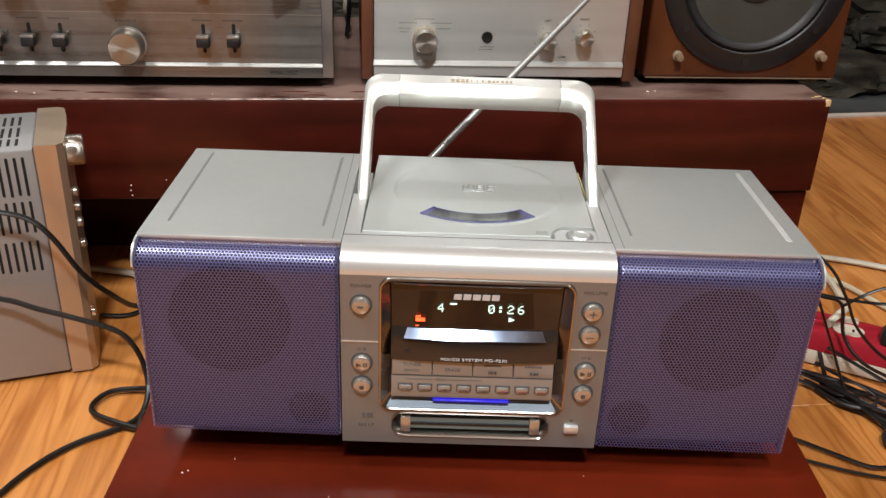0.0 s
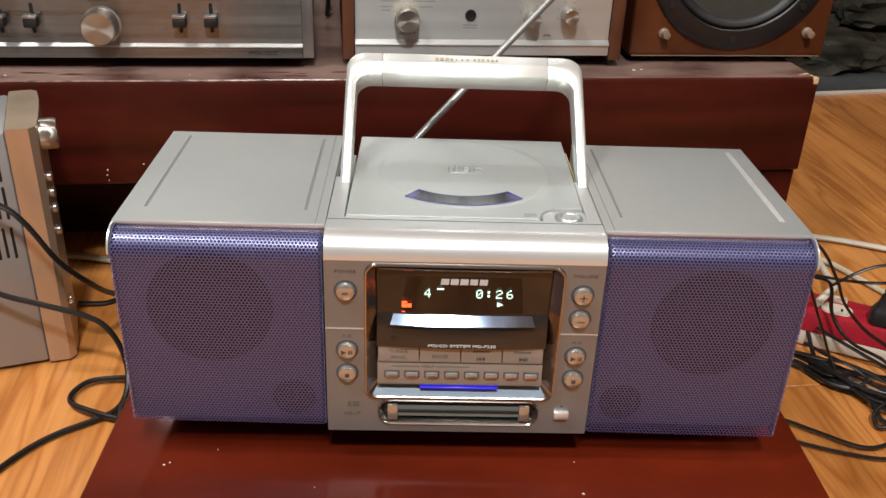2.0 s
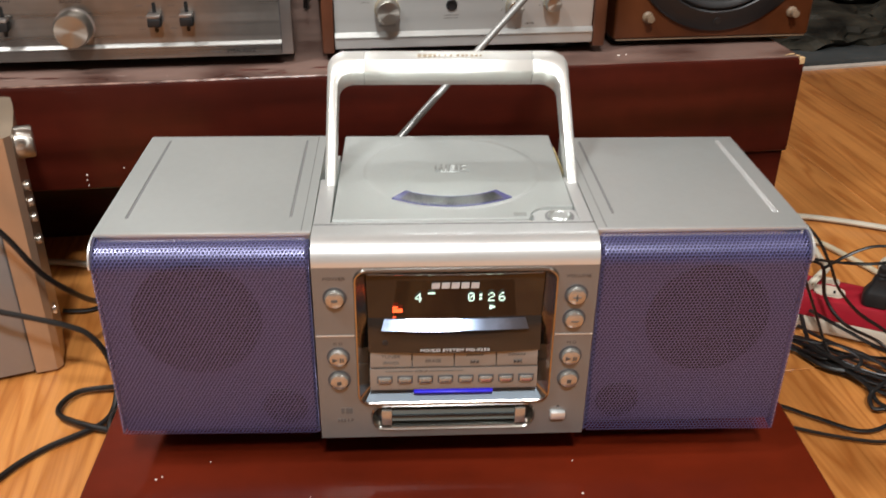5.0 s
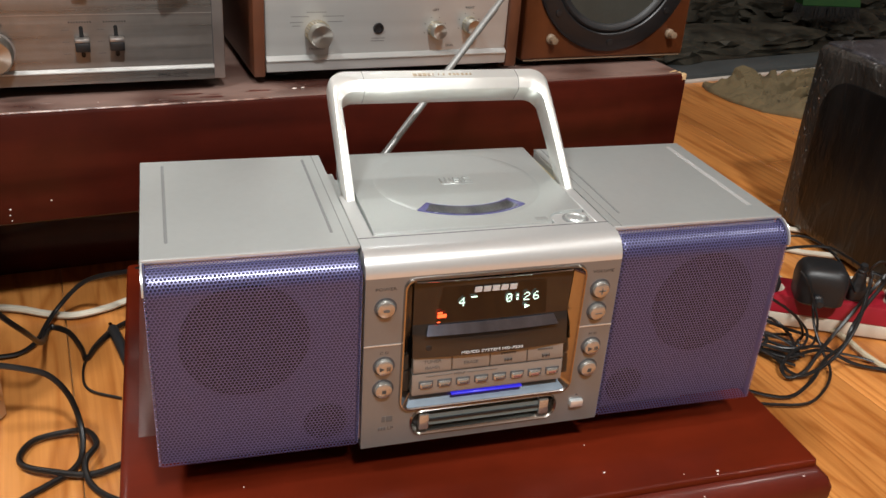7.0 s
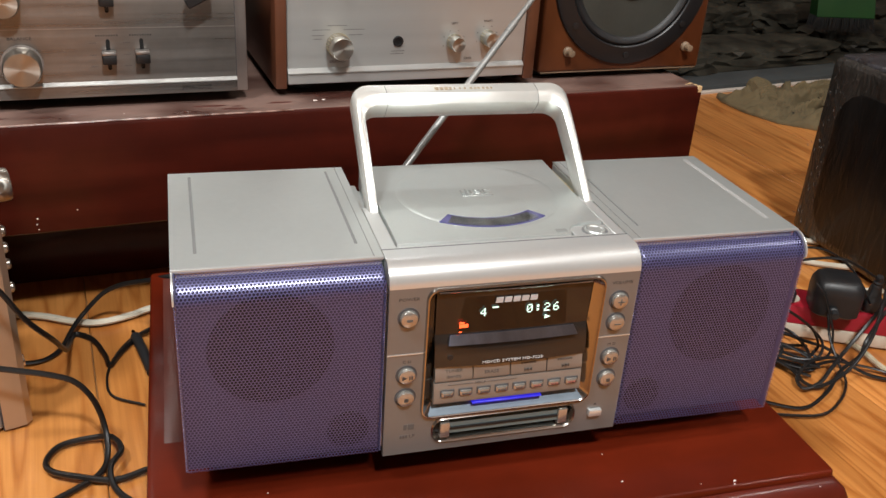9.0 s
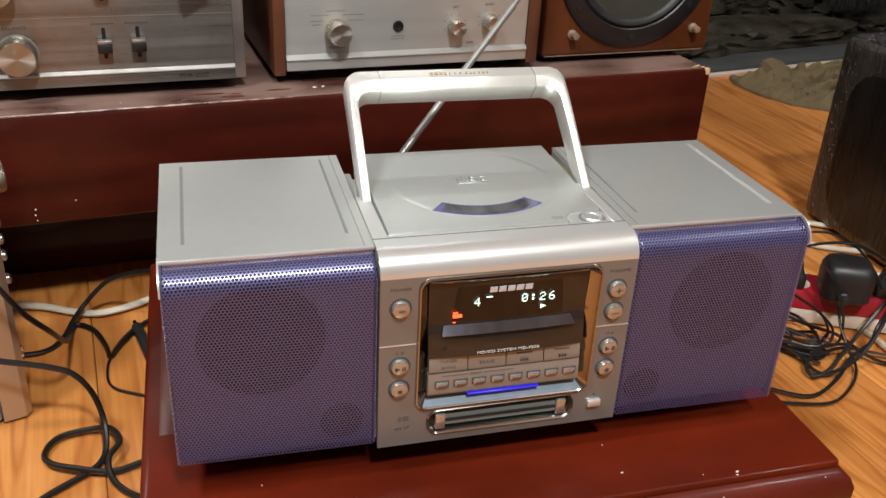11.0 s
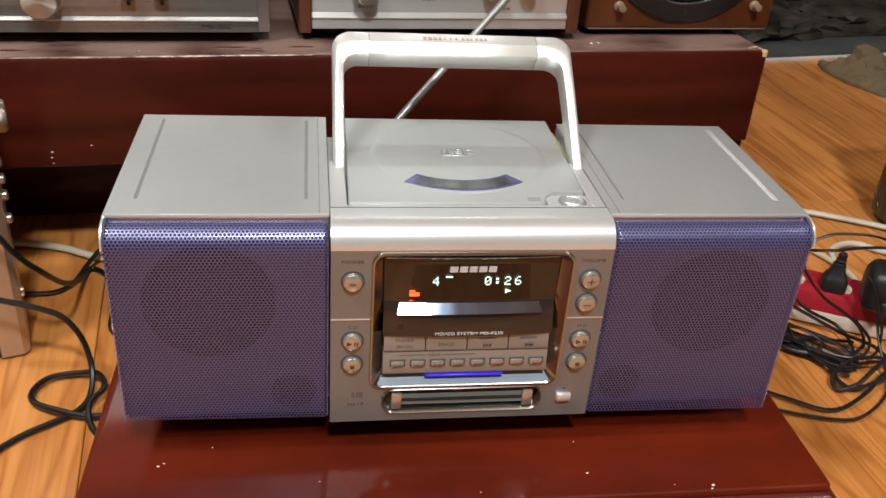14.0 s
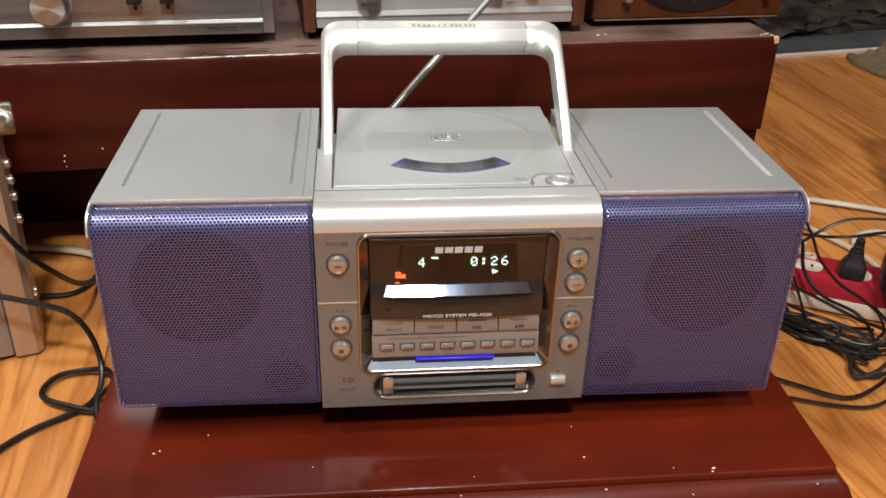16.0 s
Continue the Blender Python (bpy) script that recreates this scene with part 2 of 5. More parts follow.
M["film_panel"] = mat("dark_cloth_under_film", (0.004, 0.0037, 0.0036), 0.5, 0, 0.4, (30, 30, 3), 90, 0.06, 40, coat=0.35, coat_rough=0.16, second=(0.009, 0.008, 0.0075), spec=0.2)
M["film_edge"] = mat("crumpled_film", (0.012, 0.012, 0.013), 0.3, 0, 0.6, (30, 30, 30), 120, 0.1, 110, coat=0.8, coat_rough=0.1, second=(0.045, 0.045, 0.055))
# pale colour that stands for white glints on the film's creases
M["crease_glint"] = mat("film_glint", (0.16, 0.155, 0.15), 0.1, 0, 0.3, bump=0, coat=1, spec=1.0)
for nm in ("film", "film_panel", "film_edge"):
    ft = M[nm].node_tree
    ft.nodes["Bump"].inputs["Distance"].default_value = 0.004
    stretch_ = ft.nodes.new("ShaderNodeMapping")
    stretch_.inputs["Scale"].default_value = (1.6, 1.6, 0.45)
    fine_ = ft.nodes["Bump"].inputs["Height"].links[0].from_node
    fine_.inputs["Detail"].default_value, fine_.inputs["Distortion"].default_value = 3, 1.2
    ft.links.new(ft.nodes["Texture Coordinate"].outputs["Object"], stretch_.inputs["Vector"])
    ft.links.new(stretch_.outputs[0], fine_.inputs["Vector"])
    ft.links.new(ft.nodes["Bump"].outputs[0], ft.nodes["Principled BSDF"].inputs["Coat Normal"])
M["cloth"] = mat("olive_cloth", (0.14, 0.103, 0.05), 0.9, 0, 0.2, (12, 12, 12), 200, 0.1, 26)
M["cloth"].node_tree.nodes["Bump"].inputs["Distance"].default_value = 0.006
M["kerb"] = mat("grey_stone_kerb", (0.06, 0.066, 0.067), 0.55, 0, 0.25, (6, 6, 6), 60, 0.03, 150, spec=0.3)
M["grout"] = mat("pale_grout", (0.5, 0.44, 0.38), 0.8, 0, 0.15, bump=0.02)
M["rock"] = mat("dark_rock", (0.013, 0.0115, 0.0085), 0.6, 0, 0.5, (14, 14, 14), 90, 0.1, 140, second=(0.046, 0.041, 0.03), spec=0.2)
M["green"] = mat("green_plastic", (0.004, 0.048, 0.005), 0.5, 0, 0.15, bump=0.01)
M["wall"] = mat("brown_wall_paint", (0.2, 0.17, 0.145), 0.8, 0, 0.06, (2, 2, 2), 40, 0.02, 120)
M["ceiling"] = mat("white_ceiling_paint", (0.75, 0.74, 0.72), 0.85, 0, 0.04, (2, 2, 2), 40, 0.02, 120)
kt = M["knob"].node_tree
tg = kt.nodes.new("ShaderNodeTangent")
tg.direction_type, tg.axis = "RADIAL", "Y"
kt.links.new(tg.outputs[0], kt.nodes["Principled BSDF"].inputs["Tangent"])
kt.nodes["Principled BSDF"].inputs["Anisotropic"].default_value = 0.85
for nm, amount in (("alu", 0.8), ("alu_cool", 0.7), ("alu_dark", 0.6)):
    bt = M[nm].node_tree
    brush_dir = bt.nodes.new("ShaderNodeCombineXYZ")
    brush_dir.inputs[2].default_value = 1.0
    bt.links.new(brush_dir.outputs[0], bt.nodes["Principled BSDF"].inputs["Tangent"])
    bt.nodes["Principled BSDF"].inputs["Anisotropic"].default_value = amount
M["laminate"] = wood_floor()
M["underlay"] = mat("pale_underlay", (0.5, 0.36, 0.2), 0.9, 0, 0.2)
M["label"] = mat("yellowed_label", (0.62, 0.5, 0.24), 0.6, 0, 0.15)


# ---- building helpers ----
def top_of(ob):
    while ob.parent:
        ob = ob.parent
    return ob


def thing(name, m, label, category, group="", kind=""):
    ob = new(name)
    ob.matrix_basis = m
    ob.empty_display_size = 0.02
    return tagged(ob, label, category, group, kind)


FRAME = [Matrix()]


def laid(parent):
    """From the frame in which coordinates are given to that of the thing."""
    return (top_of(parent).matrix_basis.inverted() if parent else Matrix()) @ FRAME[0]


def part(name, bm, material, parent=None, label="", smooth=40):
    bmesh.ops.transform(bm, matrix=laid(parent), verts=bm.verts)
    me = bpy.data.meshes.new(name)
    bm.normal_update()
    for f in bm.faces:
        f.smooth = True
    for e in bm.edges:
        if len(e.link_faces) != 2 or e.calc_face_angle(0) > radians(smooth):
            e.smooth = False
    bm.to_mesh(me)
    bm.free()
    me.materials.append(material)
    ob = new(name, me)
    if parent:
        ob.parent = parent
    if label:
        ob["label"] = label
    return ob


def box(x0, x1, y0, y1, z0, z1, bevel=0.0, seg=2, bm=None):
    bm = bm or bmesh.new()
    r = bmesh.ops.create_cube(bm, size=1)
    vs = r["verts"]
    for v in vs:
        v.co = Vector((x0 + (v.co.x + 0.5) * (x1 - x0), y0 + (v.co.y + 0.5) * (y1 - y0), z0 + (v.co.z + 0.5) * (z1 - z0)))
    if bevel:
        es = {e for v in vs for e in v.link_edges}
        bmesh.ops.bevel(bm, geom=list(es), offset=bevel, segments=seg, profile=0.5, affect="EDGES", clamp_overlap=True)
    return bm


def ring_pts(poly, y):
    return [Vector((p[0], y, p[1])) for p in poly]


def loft(loops, cap=(True, True), bm=None):
    """A skin over loops of equal length; each loop is a list of vectors."""
    bm = bm or bmesh.new()
    rows = [[bm.verts.new(p) for p in lp] for lp in loops]
    n = len(rows[0])
    for a, b in zip(rows, rows[1:]):
        for i in range(n):
            bm.faces.new((a[i], a[(i + 1) % n], b[(i + 1) % n], b[i]))
    if cap[0]:
        bm.faces.new(rows[0][::-1])
    if cap[1]:
        bm.faces.new(rows[-1])
    bmesh.ops.recalc_face_normals(bm, faces=bm.faces)
    return bm


def rrect(x0, x1, z0, z1, r, n=5):
    pts = []
    for cx, cz, a in ((x1 - r, z0 + r, -90), (x1 - r, z1 - r, 0), (x0 + r, z1 - r, 90), (x0 + r, z0 + r, 180)):
        for k in range(n + 1):
            t = radians(a + 90 * k / n)
            pts.append((cx + r * math.cos(t), cz + r * math.sin(t)))
    return pts


def slab_xz(poly, y0, y1, edge=0.0):
    """A solid of the outline poly (x, z) from y0 (back) to y1 (front), its front edge eased."""
    cx = sum(p[0] for p in poly) / len(poly)
    cz = sum(p[1] for p in poly) / len(poly)
    loops = [ring_pts(poly, y0)]
    if edge:
        w = max(abs(p[0] - cx) for p in poly)
        h = max(abs(p[1] - cz) for p in poly)
        s = 1 if y1 > y0 else -1
        loops.append(ring_pts(poly, y1 - s * edge))
        small = [(cx + (p[0] - cx) * (1 - edge / w), cz + (p[1] - cz) * (1 - edge / h)) for p in poly]
        loops.append(ring_pts(small, y1))
    else:
        loops.append(ring_pts(poly, y1))
    return loft(loops)


def plate_with_holes(outer, holes, y_front, y_back):
    """A plate in the xz plane with openings cut through it."""
    bm = bmesh.new()
    for loop in (outer, *holes):
        vs = [bm.verts.new((p[0], y_front, p[1])) for p in loop]
        for i in range(len(vs)):
            bm.edges.new((vs[i], vs[(i + 1) % len(vs)]))
    bmesh.ops.triangle_fill(bm, use_beauty=True, edges=bm.edges[:])
    r = bmesh.ops.extrude_face_region(bm, geom=bm.faces[:])
    for v in (g for g in r["geom"] if isinstance(g, bmesh.types.BMVert)):
        v.co.y = y_back
    bmesh.ops.recalc_face_normals(bm, faces=bm.faces)
    return bm


def lathe(profile, m=Matrix(), n=32, cap=True):
    """A turned solid: profile of (radius, height) about the local z axis, laid by m."""
    bm = bmesh.new()
    loops = [[Vector((r * math.cos(2 * math.pi * k / n), r * math.sin(2 * math.pi * k / n), h)) for k in range(n)] for r, h in profile]
    loft(loops, (cap, cap), bm)
    bmesh.ops.transform(bm, matrix=m, verts=bm.verts)
    return bm


def towards_front(x, y, z):
    """Local z axis points to -y, out of a front panel."""
    return Matrix.Translation((x, y, z)) @ Matrix.Rotation(radians(90), 4, "X")


def smooth_path(pts, step=6):
    p = [Vector(a) for a in pts]
    p = [p[0] * 2 - p[1]] + p + [p[-1] * 2 - p[-2]]
    out = []
    for i in range(1, len(p) - 2):
        for k in range(step):
            t = k / step
            a, b, c, d = p[i - 1], p[i], p[i + 1], p[i + 2]
            out.append(0.5 * ((2 * b) + (c - a) * t + (2 * a - 5 * b + 4 * c - d) * t * t + (3 * b - a - 3 * c + d) * t ** 3))
    out.append(p[-2])
    return out


def tube(pts, r, n=8, step=6, flat=1.0, smooth=True):
    path = smooth_path(pts, step) if smooth else [Vector(a) for a in pts]
    loops = []
    side = None
    for i, c in enumerate(path):
        d = (path[min(i + 1, len(path) - 1)] - path[max(i - 1, 0)]).normalized()
        if side is None:
            side = d.cross(Vector((0, 0, 1)))
            side = side.normalized() if side.length > 1e-3 else Vector((1, 0, 0))
        side = (side - d * side.dot(d)).normalized()
        up = side.cross(d)
        loops.append([c + (side * math.cos(2 * math.pi * k / n) * flat + up * math.sin(2 * math.pi * k / n)) * r for k in range(n)])
    return loft(loops)


def cable(name, pts, r, material, label, flat=1.0, group=""):
    return tagged(part(name, tube(pts, r, 8, 6, flat), material), label, "cable", group)


def letters(name, text, size, m, material, parent, label="", depth=0.0002, align="CENTER", stretch=1.0):
    cu = bpy.data.curves.new(name, "FONT")
    cu.body, cu.size, cu.extrude = text, size, depth
    cu.align_x, cu.align_y = align, "CENTER"
    cu.resolution_u = 2
    tmp = bpy.data.objects.new(name, cu)
    me = bpy.data.meshes.new_from_object(tmp)
    bpy.data.objects.remove(tmp)
    me.transform(laid(parent) @ m @ Matrix.Diagonal((stretch, 1, 1, 1)))
    me.materials.clear()
    me.materials.append(material)
    ob = new(name, me)
    ob.parent = parent
    if label:
        ob["label"] = label
    return ob


def on_front(x, y, z):
    return Matrix.Translation((x, y, z)) @ Matrix.Rotation(radians(90), 4, "X")


def bars(x0, x1, z, h, count, y, fill=0.75, rng=None):
    """Small flat bars in a row on a front panel, standing for print too small to read."""
    bm = bmesh.new()
    w = (x1 - x0) / count
    for k in range(count):
        box(x0 + k * w, x0 + k * w + w * fill, y, y + 0.0003, z - h / 2, z + h / 2, bm=bm)
    return bm

# ---- the room ----
TABLE_Z, BENCH_Z = 0.085, 0.243
ROOM = pose(0, 0, 0, 0, 0, 6.8)
FRAME[0] = ROOM
tagged(part("floor", box(-3.4, 3.4, -3.4, 3.4, -0.12, -0.012), M["underlay"]), "orange-brown laminate plank floor with pale seams", "floor", kind="structure")
tagged(part("ceiling", box(-3.4, 3.4, -3.4, 3.4, 2.62, 2.72), M["ceiling"]), "plain white painted ceiling", "ceiling", kind="structure")
for nm, a in (("wall_south", (-3.4, 3.4, -3.5, -3.4)), ("wall_north", (-3.4, 3.4, 3.4, 3.5)), ("wall_west", (-3.5, -3.4, -3.4, 3.4)), ("wall_east", (3.4, 3.5, -3.4, 3.4))):
    tagged(part(nm, box(*a, -0.1, 2.62), M["wall"]), "plain brown painted wall", "wall", kind="structure")

# ---- low lacquered table under the stereo ----
FRAME[0] = Matrix()
table = thing("low_table", pose(0.007, 0.15, 0), "low red lacquered wooden table with a moulded worn rim", "table")
TX0, TX1, TY0, TY1 = -0.261, 0.277, -0.069, 0.37


def rect(x0, x1, y0, y1, z, g=0.0):
    return [Vector((x0 + g, y0 + g, z)), Vector((x1 - g, y0 + g, z)), Vector((x1 - g, y1 - g, z)), Vector((x0 + g, y1 - g, z))]


def table_loop(z, gl, gr, gf, r=0.0045):
    """Outline of the top at one height, drawn in by gl, gr and gf at its left, right and front."""
    return [Vector((a, b, z)) for a, b in rrect(TX0 + gl, TX1 - gr, TY0 + gf, TY1 - gl, r)]


part("rim", loft([table_loop(z, *g) for z, *g in ((0.046, 0.006, 0.006, 0.006), (0.05, 0.001, 0.001, 0.001), (0.058, 0.0, 0.0, 0.0), (0.066, 0.0005, 0.0, 0.0), (0.073, 0.001, 0.003, 0.003), (0.077, 0.002, 0.0075, 0.009), (0.079, 0.003, 0.009, 0.0125))]),
     M["lacquer_edge"], table, "worn moulded front edge with pale chips")
part("tabletop", loft([table_loop(z, *g) for z, *g in ((0.07, 0.003, 0.0105, 0.0155), (0.0795, 0.0012, 0.0085, 0.0135), (TABLE_Z - 0.0014, 0.0016, 0.0095, 0.0137), (TABLE_Z - 0.0004, 0.0026, 0.0105, 0.0146), (TABLE_Z, 0.0042, 0.012, 0.0162))]), M["lacquer"], table, "glossy red lacquered top")
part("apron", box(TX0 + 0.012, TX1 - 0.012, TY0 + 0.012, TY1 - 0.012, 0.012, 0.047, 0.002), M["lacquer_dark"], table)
for x in (TX0 + 0.03, TX1 - 0.03):
    for y in (TY0 + 0.03, TY1 - 0.03):
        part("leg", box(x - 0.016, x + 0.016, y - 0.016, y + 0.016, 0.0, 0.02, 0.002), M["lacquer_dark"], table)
rng = random.Random(4)


def chip(x, y, z, size, material, parent, name="chip", tilt=0.0):
    n = 6
    pts = [(size * rng.uniform(0.5, 1.1) * math.cos(2 * math.pi * k / n), size * rng.uniform(0.4, 0.8) * math.sin(2 * math.pi * k / n)) for k in range(n)]
    bm = loft([[Vector((x + a, y + b, z)) for a, b in pts], [Vector((x + a * 0.7, y + b * 0.7, z + 0.0005)) for a, b in pts]])
    return part(name, bm, material, parent)


for x, y, s in ((-0.21, -0.009, 0.0016), (-0.2065, -0.0065, 0.0011), (0.178, -0.05, 0.002), (0.176, -0.0535, 0.0014), (0.09, -0.033, 0.0016), (0.088, 0.0, 0.001),
                (-0.175, 0.008, 0.0009), (0.01, -0.047, 0.0008), (0.15, -0.048, 0.0008), (-0.1, -0.03, 0.0008)):
    chip(x, y, TABLE_Z + 0.0003, s * 0.8, M["chip_white"], table)
for x, y, z, s in ((0.25, -0.0595, 0.0775, 0.0013), (0.16, -0.0615, 0.0757, 0.001), (0.1, -0.0555, 0.0785, 0.0015), (0.0, -0.0545, 0.0788, 0.001), (-0.12, -0.0545, 0.0788, 0.001), (0.2685, 0.07, 0.0745, 0.0015), (0.2655, 0.05, 0.0765, 0.0009), (-0.2555, 0.09, 0.0745, 0.0012)):
    chip(x, y - 0.003, z, s * 0.8, M["chip_white"], table)
# dust on the top beside the stereo
part("worn_patch", loft([rect(-0.247, -0.2335, 0.08, TY1 - 0.018, TABLE_Z + 0.0001), rect(-0.2466, -0.234, 0.081, TY1 - 0.018, TABLE_Z + 0.0003)]), M["table_dusty"], table, "dull dusty strip of lacquer")

# ---- the stereo ----
stereo = thing("portable_stereo", pose(0, 0.09, TABLE_Z), "silver portable disc stereo with purple perforated speaker grilles on the table", "stereo")
GX0 = 0.0938
GX1 = {-1: 0.2305, 1: 0.2325}
WOOFER = {-1: (-0.17, 0.2095), 1: (0.172, 0.204)}


def sag(x, z):
    """The grilles hang a little askew towards their foot."""
    return z - 0.0165 * x * max(0.0, (0.2525 - z) / 0.139)



def speaker_side(s):
    a, b, g1 = GX0 - 0.0008, GX1[s] + 0.0008, GX1[s]
    X = lambda x0, x1: (min(s * x0, s * x1), max(s * x0, s * x1))
    x0, x1 = X(a, b)
    yb = 0.1835 if s < 0 else 0.176
    body = part("speaker_box", box(*X(a, b - 0.003), 0.0185, yb, 0.1175 if s < 0 else 0.111, 0.2669, 0.002, 3), M["grey_top"], stereo, "grey plastic speaker housing")
    # top plate with two slots
    slots = [rrect(0.1068, 0.1089, 0.0395, yb - 0.0075, 0.0007, 3), rrect(0.2172, 0.2214, 0.0385, yb - 0.0075, 0.0012, 3) if s > 0 else rrect(0.2141, 0.2163, 0.0395, yb - 0.0075, 0.001, 3)]
    bm = plate_with_holes([(a, 0.0185), (b, 0.0185), (b, yb), (a, yb)], slots, 0.2677, 0.2670)
    for v in bm.verts:
        v.co = Vector((s * v.co.x, v.co.z, v.co.y))
    bmesh.ops.recalc_face_normals(bm, faces=bm.faces)
    part("top_plate", bm, M["grey_top"], body, "flat grey top with two slots", smooth=30)
    # slot floors in a darker grey: the grooves' shade put into the colour
    for x0_, x1_ in ((0.1068, 0.1089),) if s > 0 else ((0.1068, 0.1089), (0.2141, 0.2163)):
        part("slot_floor", box(*X(x0_, x1_), 0.0397, yb - 0.0077, 0.2668, 0.2671), M["emboss"], body)
    if s > 0:
        strip_ = [(0.2173, 0.2669), (0.2173, 0.2671), (0.2213, 0.2681), (0.2213, 0.2669)]
        part("bevel_strip", loft([[Vector((p[0], y, p[1])) for p in strip_] for y in (0.0387, yb - 0.0077)]), M["silver"], body, "bright bevelled strip")
    part("joint", box(*X(a + 0.006, a + 0.0066), 0.0195, yb - 0.001, 0.2676, 0.2679), M["emboss"], body)
    part("lip", box(x0, x1, 0.0165, 0.0192, 0.2655, 0.2681, 0.0007, 2), M["silver"], body)
    # bright edge that follows the bend of the grille at the outer end
    bend_ = [(0.0165 - 0.0165 * math.cos(math.pi / 2 * k / 10), 0.2515 + 0.0157 * math.sin(math.pi / 2 * k / 10)) for k in range(11)]
    inner_ = [(y + 0.0016, z - 0.0012) for y, z in bend_]
    part("side_edge", loft([[Vector((x, y, z)) for y, z in bend_ + inner_[::-1]] for x in X(b - 0.0013, b - 0.0001)]), M["silver"], body, "thin bright edge")
    cheek = [(y + 0.0012, z - 0.001) for y, z in bend_] + [(0.0186, 0.2665), (0.0186, 0.2515)]
    part("end_cap", loft([[Vector((x, y, z)) for y, z in cheek] for x in X(b - 0.0026, b - 0.0014)]), M["baffle"], body)
    liner = [(0.0066, 0.247)] + [(0.0195 - 0.0129 * math.cos(math.pi / 2 * k / 8), 0.249 + 0.0125 * math.sin(math.pi / 2 * k / 8)) for k in range(9)] + [(0.0195, 0.247)]
    part("liner", loft([[Vector((x, y, z)) for y, z in liner] for x in X(a + 0.001, b - 0.003)]), M["baffle"], body)
    # folded flanks of the grille, with its punched edges
    for e in (GX0 + 0.0004, g1 - 0.0004):
        rows_ = [0.1145 + 0.0094 * k for k in range(16)]
        part("grille_flank", loft([[Vector((s * e + dx, y, sag(s * e, z))) for dx, y in ((-0.0004, 0.0032), (0.0004, 0.0032), (0.0004, 0.0184), (-0.0004, 0.0184))] for z in rows_]), M["purple"], body)
        bm = bmesh.new()
        for k in range(64):
            zb = 0.1157 + k * 0.00215
            c = Vector((s * e, 0.0018, sag(s * e, zb)))
            q = [bm.verts.new(c + Vector(d) * 0.0007) for d in ((1, 0, 0), (0, 0, 1), (-1, 0, 0), (0, 0, -1), (0, -1, 0), (0, 1, 0))]
            for a_ in range(4):
                bm.faces.new((q[a_], q[(a_ + 1) % 4], q[4]))
                bm.faces.new((q[(a_ + 1) % 4], q[a_], q[5]))
        bmesh.ops.recalc_face_normals(bm, faces=bm.faces)
        part("punched_edge", bm, M["bead"], body, "bright punched edge of the grille", smooth=180)
    # baffle with woofer and port
    baffle = part("baffle", box(*X(a + 0.002, b - 0.002), 0.0065, 0.0185, 0.1165, 0.257, 0.001, 1), M["baffle"], stereo, "dark baffle behind the grille")
    part("woofer", lathe([(0.0425, -0.0002), (0.0422, 0.0008), (0.036, 0.001), (0.012, 0.0006), (0.006, 0.0014), (0.001, 0.0018)], towards_front(WOOFER[s][0], 0.0063, WOOFER[s][1]), 48), M["cone_dark"], baffle, "black speaker cone")
    part("port", lathe([(0.0155, -0.0002), (0.0145, 0.0008), (0.001, 0.0009)], towards_front(s * 0.117, 0.0063, 0.136), 28), M["cone_dark"], baffle, "black bass port")
    return body


for s in (-1, 1):
    speaker_side(s)


def grille_mesh(s):
    """Perforated sheet: hexagonal cells with a hole each, bent back at the top, ends and foot."""
    p = 0.00248
    w, R = GX1[s] - GX0, 0.016
    left = GX0 if s > 0 else -GX1[s]
    z0, z1 = 0.1135, 0.249
    length = (z1 - z0) + R * math.pi / 2 + 0.001
    verts, faces = [], []

    def bend(u, v):
        u = min(max(u, 0), w)
        v = min(max(v, 0), length)
        e = 0.003
        back = 0.0
        for d in (u, w - u, v):
            if d < e:
                back += 0.0028 * (1 - d / e) ** 2
        if v < z1 - z0:
            y, z = 0.0, z0 + v
            return (u, y + back, sag(left + u, z))
        t = min((v - (z1 - z0)) / R, math.pi / 2)
        flat = v - (z1 - z0) - t * R
        return (u, R - R * math.cos(t) + back * math.cos(t) + flat, z1 + R * math.sin(t) - back * math.sin(t))

    rows, cols = int(length / (p * 0.866)) + 2, int(w / p) + 2
    for j in range(rows):
        for i in range(cols):
            cx, cy = i * p + (p / 2 if j % 2 else 0), j * p * 0.866
            if cx > w + p * 0.6 or cy > length + p * 0.6:
                continue
            k0 = len(verts)
            for rad in (p / math.sqrt(3), p * 0.415):
                for k in range(6):
                    t = radians(30 + 60 * k)
                    verts.append(bend(cx + rad * math.cos(t), cy + rad * math.sin(t)))
            for k in range(6):
                n = (k + 1) % 6
                faces.append((k0 + k, k0 + n, k0 + 6 + n, k0 + 6 + k))
    me = bpy.data.meshes.new("grille")
    me.from_pydata(verts, [], faces)
    me.materials.append(M["purple"])
    me.update()
    return me


for s, x in ((-1, -GX1[-1]), (1, GX0)):
    g = new("grille", grille_mesh(s))
    g.parent = stereo
    g.matrix_basis = stereo.matrix_basis.inverted() @ Matrix.Translation((x, 0, 0))
    g["label"] = "purple perforated metal grille"

part("base", box(-0.214, 0.196, 0.037, 0.17, 0.088, 0.112, 0.004, 2), M["black"], stereo, "black plastic underside")
for x in (-0.19, 0.19):
    for y in (0.07, 0.155):
        part("foot", lathe([(0.009, 0), (0.01, 0.001), (0.01, 0.004)], Matrix.Translation((x, y, TABLE_Z)), 16), M["black_soft"], stereo)

